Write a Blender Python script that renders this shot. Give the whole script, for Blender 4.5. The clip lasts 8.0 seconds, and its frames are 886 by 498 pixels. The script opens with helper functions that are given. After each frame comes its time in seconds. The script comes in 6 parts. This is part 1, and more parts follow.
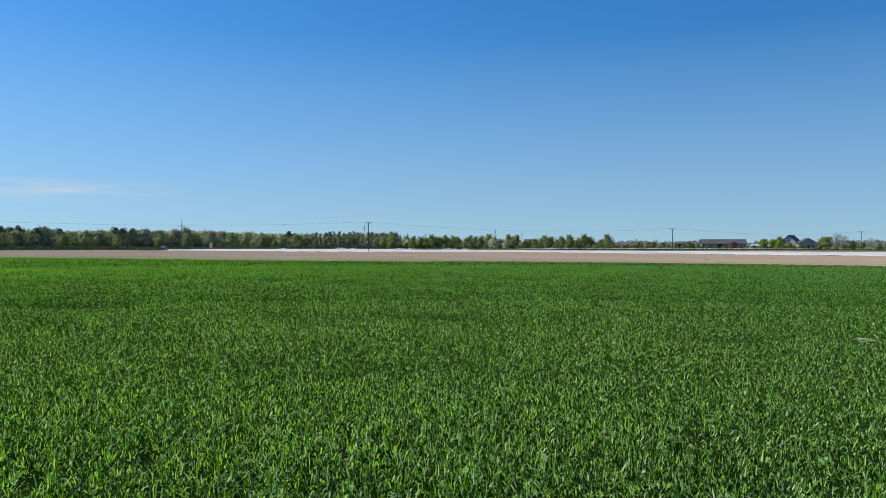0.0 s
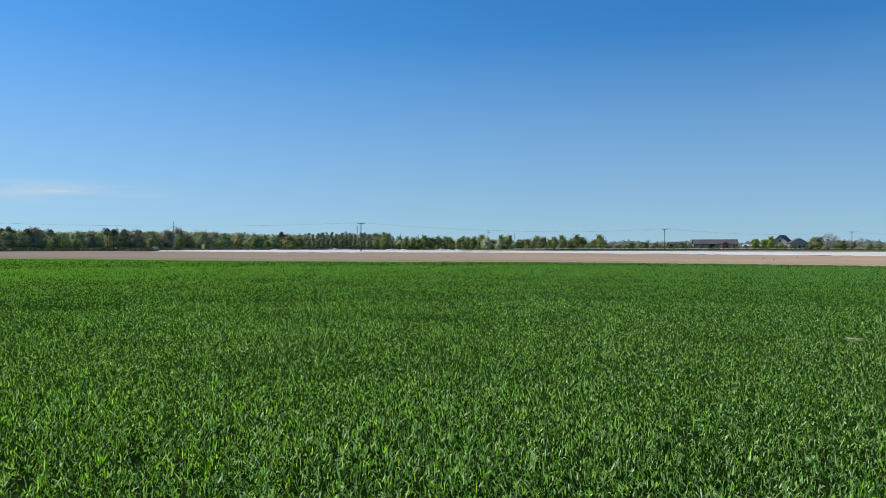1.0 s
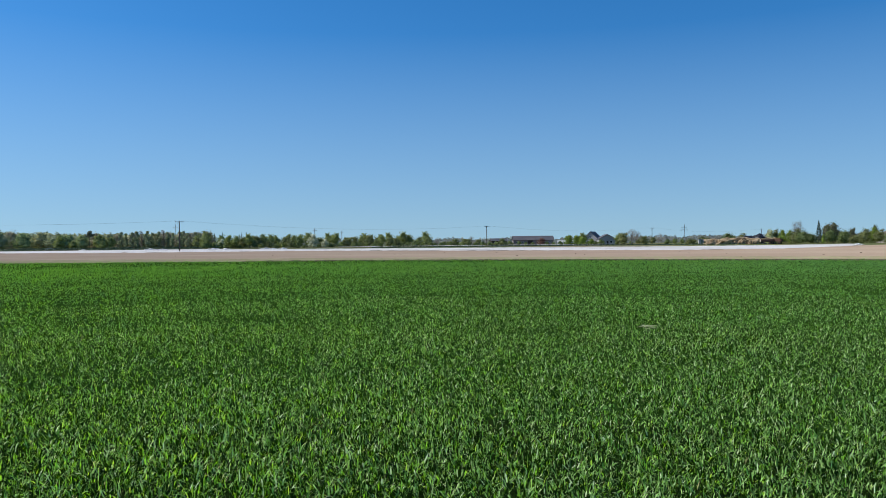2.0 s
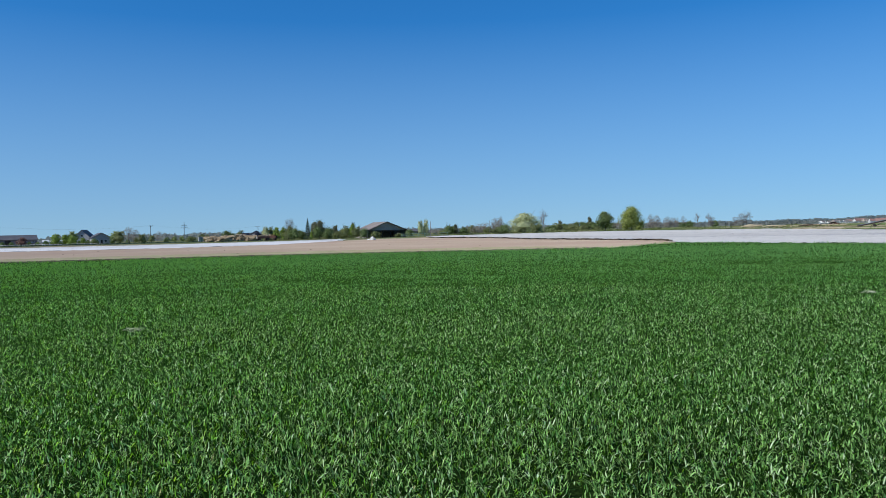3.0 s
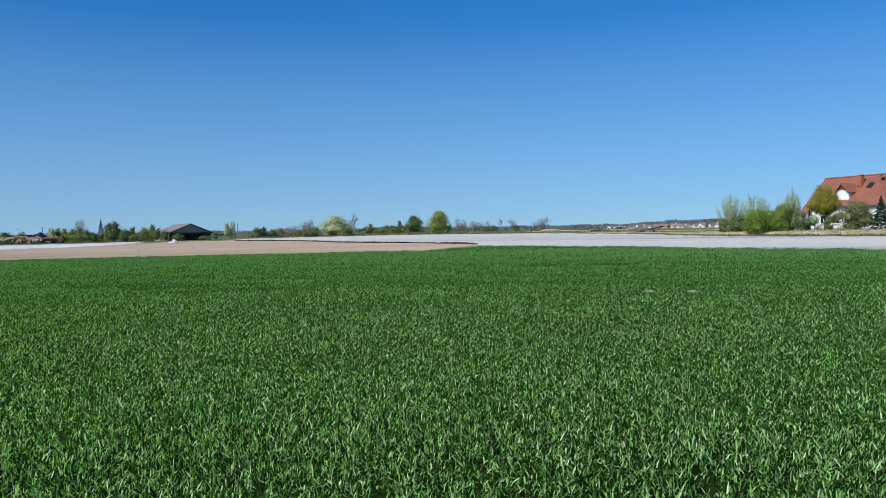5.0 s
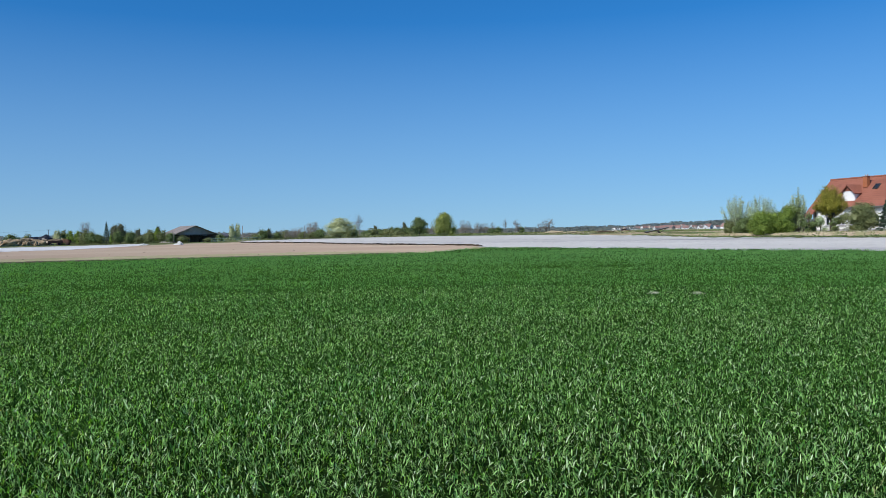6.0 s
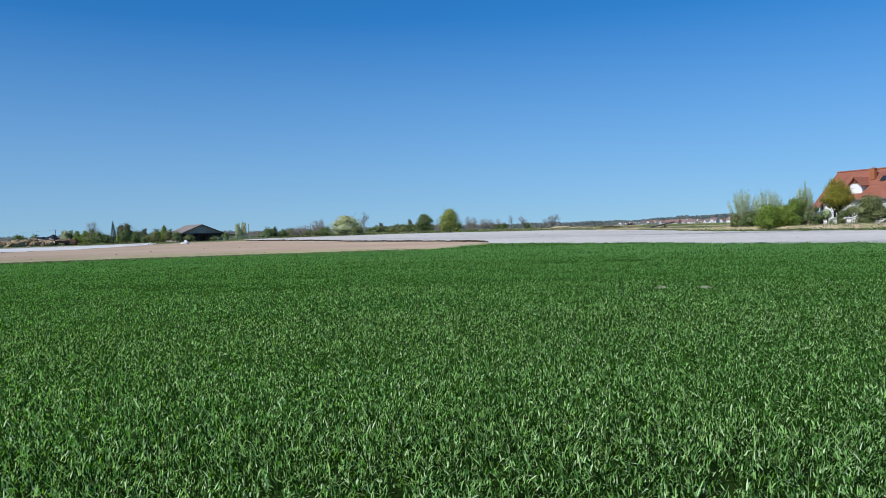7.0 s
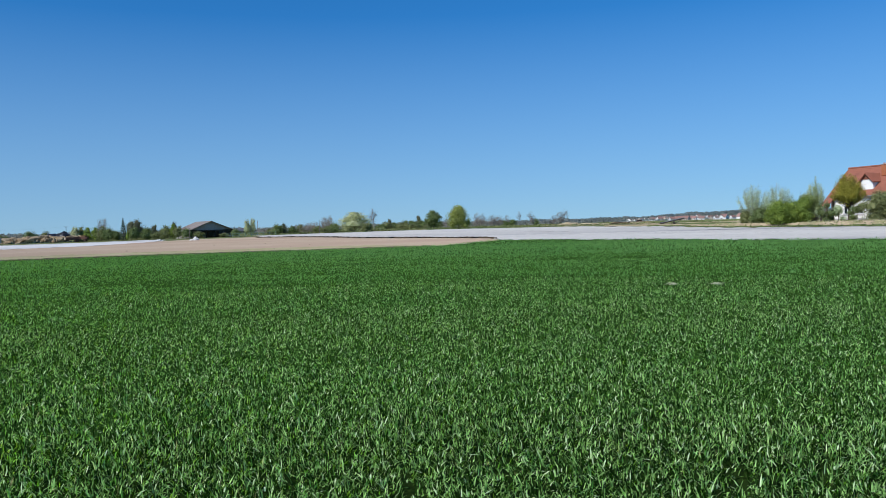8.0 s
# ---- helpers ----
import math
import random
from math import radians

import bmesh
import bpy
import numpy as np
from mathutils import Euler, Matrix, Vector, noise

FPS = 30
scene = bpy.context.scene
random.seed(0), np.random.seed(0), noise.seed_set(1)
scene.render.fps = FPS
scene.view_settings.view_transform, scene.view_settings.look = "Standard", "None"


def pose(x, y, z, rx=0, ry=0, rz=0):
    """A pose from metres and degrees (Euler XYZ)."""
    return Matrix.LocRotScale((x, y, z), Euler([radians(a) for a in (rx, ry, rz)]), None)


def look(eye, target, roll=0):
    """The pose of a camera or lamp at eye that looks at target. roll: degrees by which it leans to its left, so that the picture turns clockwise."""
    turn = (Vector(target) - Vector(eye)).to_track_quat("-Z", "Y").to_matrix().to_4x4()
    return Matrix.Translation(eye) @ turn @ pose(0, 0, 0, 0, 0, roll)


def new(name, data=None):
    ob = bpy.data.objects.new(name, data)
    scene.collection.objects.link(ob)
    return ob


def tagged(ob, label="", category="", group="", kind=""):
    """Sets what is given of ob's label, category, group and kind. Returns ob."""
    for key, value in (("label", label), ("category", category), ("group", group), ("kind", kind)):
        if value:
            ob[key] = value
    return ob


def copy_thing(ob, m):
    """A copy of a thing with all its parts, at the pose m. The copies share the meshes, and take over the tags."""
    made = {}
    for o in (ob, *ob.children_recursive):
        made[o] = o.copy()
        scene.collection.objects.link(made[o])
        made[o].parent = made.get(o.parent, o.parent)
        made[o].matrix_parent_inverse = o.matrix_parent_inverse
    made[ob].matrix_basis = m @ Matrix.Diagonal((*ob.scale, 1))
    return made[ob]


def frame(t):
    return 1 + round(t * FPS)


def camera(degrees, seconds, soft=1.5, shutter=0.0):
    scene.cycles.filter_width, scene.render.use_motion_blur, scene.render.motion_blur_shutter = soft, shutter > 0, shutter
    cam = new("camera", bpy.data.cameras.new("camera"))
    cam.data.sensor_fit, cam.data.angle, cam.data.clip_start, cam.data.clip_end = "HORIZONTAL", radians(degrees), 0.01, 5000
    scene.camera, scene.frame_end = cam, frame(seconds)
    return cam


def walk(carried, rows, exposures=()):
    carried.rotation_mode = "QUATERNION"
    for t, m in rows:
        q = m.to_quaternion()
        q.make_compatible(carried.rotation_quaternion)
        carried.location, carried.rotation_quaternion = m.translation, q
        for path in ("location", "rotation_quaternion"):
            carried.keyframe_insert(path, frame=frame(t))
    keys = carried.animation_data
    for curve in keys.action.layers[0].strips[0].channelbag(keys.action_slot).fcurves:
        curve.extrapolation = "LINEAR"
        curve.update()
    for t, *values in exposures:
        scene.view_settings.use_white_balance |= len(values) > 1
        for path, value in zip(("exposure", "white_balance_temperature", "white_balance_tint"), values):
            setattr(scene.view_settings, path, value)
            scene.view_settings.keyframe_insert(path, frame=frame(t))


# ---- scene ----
cam = camera(59.3, 8.0, 0.75)
EYE = 1.6
REACH = 0.55
# seconds, shift right, ahead and up (in parts of REACH), yaw, pitch, roll
ROWS = [
    (0.0, 0.0, 0.0, 0.0, 0.0, -0.2, 0.0),
    (0.5, 0.02, -0.014, 0.0067, -0.26, -0.19, 0.04),
    (1.0, 0.0339, -0.0448, 0.005, -0.53, -0.16, 0.08),
    (1.5, 0.0581, -0.0595, 0.0071, -1.40, -0.14, 0.15),
    (1.6, 0.075, -0.062, 0.0071, -2.55, -0.16, 0.23),
    (1.7, 0.10, -0.066, 0.007, -4.34, -0.19, 0.36),
    (2.0, 0.21, -0.083, 0.006, -13.2, -0.40, 0.63),
    (2.25, 0.35, -0.097, 0.005, -23.9, -0.66, 0.86),
    (2.5, 0.50, -0.110, 0.003, -34.7, -0.91, 1.08),
    (2.8, 0.65, -0.119, 0.002, -44.82, -1.11, 1.27),
    (3.0, 0.6997, -0.1222, 0.0017, -48.79, -1.21, 1.38),
    (3.5, 0.7938, -0.1242, -0.0015, -57.51, -1.33, 1.46),
    (4.0, 0.8199, -0.1348, -0.0011, -61.77, -1.38, 1.31),
    (4.5, 0.8248, -0.1483, 0.0036, -62.72, -1.32, 1.10),
    (6.0, 0.8228, -0.1408, 0.006, -62.30, -1.14, 1.14),
    (6.5, 0.821, -0.1214, 0.0017, -62.13, -1.21, 1.36),
    (7.0, 0.8203, -0.1004, 0.0021, -61.89, -1.39, 1.68),
    (7.5, 0.8125, -0.0833, 0.0027, -61.67, -1.52, 1.84),
    (8.0, 0.7801, -0.0661, -0.0005, -61.26, -1.63, 1.71),
]
walk(cam, [(t, pose(REACH * x, REACH * y, EYE + REACH * z, 90 + pitch, roll, yaw)) for t, x, y, z, yaw, pitch, roll in ROWS],
     exposures=[(0.0, 0.02, 6900, 10), (1.5, 0.02, 6900, 10), (3.0, -0.11, 6150, 10), (4.5, -0.12, 6200, 10), (8.0, -0.12, 6200, 10)])

# ---- world, sun, exposure ----
SUN_AZ, SUN_EL = -70.0, 43.0          # degrees clockwise from straight ahead, above the horizon
world = bpy.data.worlds.new("sky")
scene.world = world
world.use_nodes = True
wn = world.node_tree
wn.nodes.clear()
sky = wn.nodes.new("ShaderNodeTexSky")
sky.sky_type = "NISHITA"
sky.sun_disc = False
sky.sun_elevation = radians(SUN_EL)
sky.sun_rotation = radians(SUN_AZ)
sky.altitude = 100
sky.air_density, sky.dust_density, sky.ozone_density = 1.0, 0.35, 6.0
wbg = wn.nodes.new("ShaderNodeBackground")
wbg.inputs["Strength"].default_value = 0.130
wout = wn.nodes.new("ShaderNodeOutputWorld")
way = wn.nodes.new("ShaderNodeTexCoord")
lift = wn.nodes.new("ShaderNodeVectorMath")       # clear, dry air: little whitening towards the horizon
lift.operation = "MULTIPLY_ADD"
lift.inputs[1].default_value, lift.inputs[2].default_value = (1, 1, 0.95), (0, 0, 0.06)
unit = wn.nodes.new("ShaderNodeVectorMath")
unit.operation = "NORMALIZE"
rich = wn.nodes.new("ShaderNodeHueSaturation")
rich.inputs["Saturation"].default_value = 1.28
cast = wn.nodes.new("ShaderNodeMix")
cast.data_type, cast.blend_type = "RGBA", "MULTIPLY"
cast.inputs[0].default_value = 1.0
cast.inputs[7].default_value = (0.845, 0.975, 1.03, 1.0)
wn.links.new(way.outputs["Generated"], lift.inputs[0])
wn.links.new(lift.outputs[0], unit.inputs[0])
wn.links.new(unit.outputs[0], sky.inputs[0])
wn.links.new(sky.outputs[0], rich.inputs["Color"])
wn.links.new(rich.outputs[0], cast.inputs[6])
# thin ground haze: the blue greys towards the horizon
up = wn.nodes.new("ShaderNodeSeparateXYZ")
wn.links.new(way.outputs["Generated"], up.inputs[0])
thin = wn.nodes.new("ShaderNodeMapRange")
thin.inputs["From Min"].default_value, thin.inputs["From Max"].default_value = 0.0, 0.26
thin.inputs["To Min"].default_value, thin.inputs["To Max"].default_value = 0.53, 0.0
wn.links.new(up.outputs[2], thin.inputs["Value"])
sunward = wn.nodes.new("ShaderNodeVectorMath")     # and more so on the sun's side
sunward.operation = "DOT_PRODUCT"
sunward.inputs[1].default_value = (math.sin(radians(SUN_AZ)), math.cos(radians(SUN_AZ)), 0)
wn.links.new(way.outputs["Generated"], sunward.inputs[0])
side = wn.nodes.new("ShaderNodeMapRange")
side.inputs["From Min"].default_value, side.inputs["From Max"].default_value = -1.0, 1.0
side.inputs["To Min"].default_value, side.inputs["To Max"].default_value = 1.0, 1.18
wn.links.new(sunward.outputs["Value"], side.inputs["Value"])
veil = wn.nodes.new("ShaderNodeMath")
veil.operation = "MULTIPLY"
wn.links.new(thin.outputs[0], veil.inputs[0])
wn.links.new(side.outputs[0], veil.inputs[1])
hazy = wn.nodes.new("ShaderNodeMix")
hazy.data_type = "RGBA"
hazy.inputs[7].default_value = (2.6, 3.82, 5.05, 1.0)
wn.links.new(veil.outputs[0], hazy.inputs[0])
wn.links.new(cast.outputs[2], hazy.inputs[6])
wn.links.new(hazy.outputs[2], wbg.inputs["Color"])
wn.links.new(wbg.outputs[0], wout.inputs["Surface"])

sun_data = bpy.data.lights.new("sun", "SUN")
sun_data.energy, sun_data.angle, sun_data.color = 5.0, radians(0.53), (1.0, 0.955, 0.88)
sun = new("sun", sun_data)
_a, _e = radians(SUN_AZ), radians(SUN_EL)
SUN_DIR = Vector((math.sin(_a) * math.cos(_e), math.cos(_a) * math.cos(_e), math.sin(_e)))
sun.matrix_world = look(SUN_DIR * 60, (0, 0, 0))


# ---- materials ----
def node_mat(name):
    m = bpy.data.materials.new(name)
    m.use_nodes = True
    m.node_tree.nodes.clear()
    return m, m.node_tree.nodes, m.node_tree.links


def mix_rgb(nodes, links, fac, a, b, blend="MIX"):
    n = nodes.new("ShaderNodeMix")
    n.data_type, n.blend_type = "RGBA", blend
    for socket, value in ((n.inputs[0], fac), (n.inputs[6], a), (n.inputs[7], b)):
        if isinstance(value, bpy.types.NodeSocket):
            links.new(value, socket)
        elif isinstance(value, tuple):
            socket.default_value = (*value, 1.0)
        else:
            socket.default_value = value
    return n.outputs[2]


def noise_at(nodes, links, scale, detail=4.0, rough=0.6, stretch=None, turn=0.0):
    co = nodes.new("ShaderNodeNewGeometry").outputs["Position"]
    if stretch:
        mp = nodes.new("ShaderNodeMapping")
        mp.inputs["Scale"].default_value = stretch
        mp.inputs["Rotation"].default_value = (0, 0, radians(turn))
        links.new(co, mp.inputs["Vector"])
        co = mp.outputs[0]
    n = nodes.new("ShaderNodeTexNoise")
    n.inputs["Scale"].default_value, n.inputs["Detail"].default_value, n.inputs["Roughness"].default_value = scale, detail, rough
    links.new(co, n.inputs["Vector"])
    return n.outputs["Fac"]


def ramp(nodes, links, fac, lo, hi):
    r = nodes.new("ShaderNodeMapRange")
    r.inputs["From Min"].default_value, r.inputs["From Max"].default_value = lo, hi
    links.new(fac, r.inputs["Value"])
    return r.outputs[0]


def surface(name, dark, light, big=0.3, fine=6.0, rough=0.85, bump=0.0, third=None, third_scale=0.05, third_span=(0.5, 0.65), stretch=None, turn=0.0, metallic=0.0, spec=0.3, per_object=0.0):
    """A solid surface: two colours mixed by fine and broad noise, a third in patches."""
    m, nodes, links = node_mat(name)
    f1 = noise_at(nodes, links, fine, 5.0, 0.65, stretch, turn)
    f2 = noise_at(nodes, links, big, 3.0, 0.55, stretch, turn)
    both = nodes.new("ShaderNodeMath")
    both.operation = "ADD"
    links.new(f1, both.inputs[0])
    links.new(f2, both.inputs[1])
    col = mix_rgb(nodes, links, ramp(nodes, links, both.outputs[0], 0.7, 1.3), dark, light)
    if third:
        f3 = noise_at(nodes, links, third_scale, 4.0, 0.6, stretch, turn)
        col = mix_rgb(nodes, links, ramp(nodes, links, f3, *third_span), col, third)
    if per_object:
        info = nodes.new("ShaderNodeObjectInfo")
        hsv = nodes.new("ShaderNodeHueSaturation")
        links.new(ramp_out(nodes, links, info.outputs["Random"], 1 - per_object, 1 + per_object), hsv.inputs["Value"])
        links.new(col, hsv.inputs["Color"])
        col = hsv.outputs[0]
    b = nodes.new("ShaderNodeBsdfPrincipled")
    links.new(col, b.inputs["Base Color"])
    b.inputs["Roughness"].default_value, b.inputs["Metallic"].default_value = rough, metallic
    b.inputs["Specular IOR Level"].default_value = spec if rough < 0.9 else 0.03 if rough < 0.96 else 0.0
    b.inputs["Diffuse Roughness"].default_value = 0.6 if rough > 0.93 else 0.1
    if bump:
        bp = nodes.new("ShaderNodeBump")
        bp.inputs["Strength"].default_value, bp.inputs["Distance"].default_value = 0.6, bump
        links.new(f1, bp.inputs["Height"])
        links.new(bp.outputs[0], b.inputs["Normal"])
    out = nodes.new("ShaderNodeOutputMaterial")
    links.new(b.outputs[0], out.inputs["Surface"])
    return m


def ramp_out(nodes, links, fac, lo, hi):
    r = nodes.new("ShaderNodeMapRange")
    r.inputs["To Min"].default_value, r.inputs["To Max"].default_value = lo, hi
    links.new(fac, r.inputs["Value"])
    return r.outputs[0]


def leafy(name, dark, light, through_col, share=0.35, rough=0.5, spec=0.3, patch=None, patch_scale=0.12, tip=None, glint_leaf_share=0.06, glint=0.0, glint_rough=0.25, part_shaded=0.0, clump=0.0):
    """Foliage: each leaf its own tone, light passing through it, a soft gloss."""
    m, nodes, links = node_mat(name)
    geo = nodes.new("ShaderNodeNewGeometry")
    rnd = geo.outputs["Random Per Island"]
    tone = rnd
    if part_shaded:      # shade between blades put into colour: a random share turns dark, the rest pale
        tone = ramp(nodes, links, rnd, part_shaded, part_shaded + 0.32)
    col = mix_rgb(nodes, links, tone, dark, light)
    if clump:       # shaded gaps and lit tufts put into colour by noise, dark and bright patches
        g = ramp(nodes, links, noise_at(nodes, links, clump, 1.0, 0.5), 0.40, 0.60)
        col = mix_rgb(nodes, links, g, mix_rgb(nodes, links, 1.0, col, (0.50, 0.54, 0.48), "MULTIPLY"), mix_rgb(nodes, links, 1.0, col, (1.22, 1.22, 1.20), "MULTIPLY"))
    if patch:
        f = noise_at(nodes, links, patch_scale, 3.0, 0.6)
        col = mix_rgb(nodes, links, ramp(nodes, links, f, 0.38, 0.66), col, mix_rgb(nodes, links, 1.0, col, patch, "MULTIPLY"))
    # painted glints: a random few whole leaves take a pale colour
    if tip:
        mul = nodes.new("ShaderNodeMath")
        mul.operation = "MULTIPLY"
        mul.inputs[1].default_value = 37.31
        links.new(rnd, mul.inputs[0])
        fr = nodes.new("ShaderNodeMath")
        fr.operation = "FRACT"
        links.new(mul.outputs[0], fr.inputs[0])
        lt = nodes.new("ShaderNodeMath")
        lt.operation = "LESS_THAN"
        lt.inputs[1].default_value = glint_leaf_share
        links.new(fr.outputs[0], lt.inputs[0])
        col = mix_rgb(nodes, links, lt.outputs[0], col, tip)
    if spec:
        b = nodes.new("ShaderNodeBsdfPrincipled")
        links.new(col, b.inputs["Base Color"])
        b.inputs["Roughness"].default_value = rough
        b.inputs["Specular IOR Level"].default_value = spec
    else:
        b = nodes.new("ShaderNodeBsdfDiffuse")
        links.new(col, b.inputs["Color"])
    tr = nodes.new("ShaderNodeBsdfTranslucent")
    links.new(mix_rgb(nodes, links, 1.0, col, through_col, "MULTIPLY"), tr.inputs["Color"])
    mixer = nodes.new("ShaderNodeMixShader")
    mixer.inputs[0].default_value = share
    links.new(b.outputs[0], mixer.inputs[1])
    links.new(tr.outputs[0], mixer.inputs[2])
    last = mixer.outputs[0]
    if glint:
        gl = nodes.new("ShaderNodeBsdfGlossy")
        gl.inputs["Color"].default_value, gl.inputs["Roughness"].default_value = (0.95, 1.0, 0.5, 1), glint_rough
        waxy = nodes.new("ShaderNodeMixShader")
        waxy.inputs[0].default_value = glint
        links.new(last, waxy.inputs[1])
        links.new(gl.outputs[0], waxy.inputs[2])
        last = waxy.outputs[0]
    out = nodes.new("ShaderNodeOutputMaterial")
    links.new(last, out.inputs["Surface"])
    return m


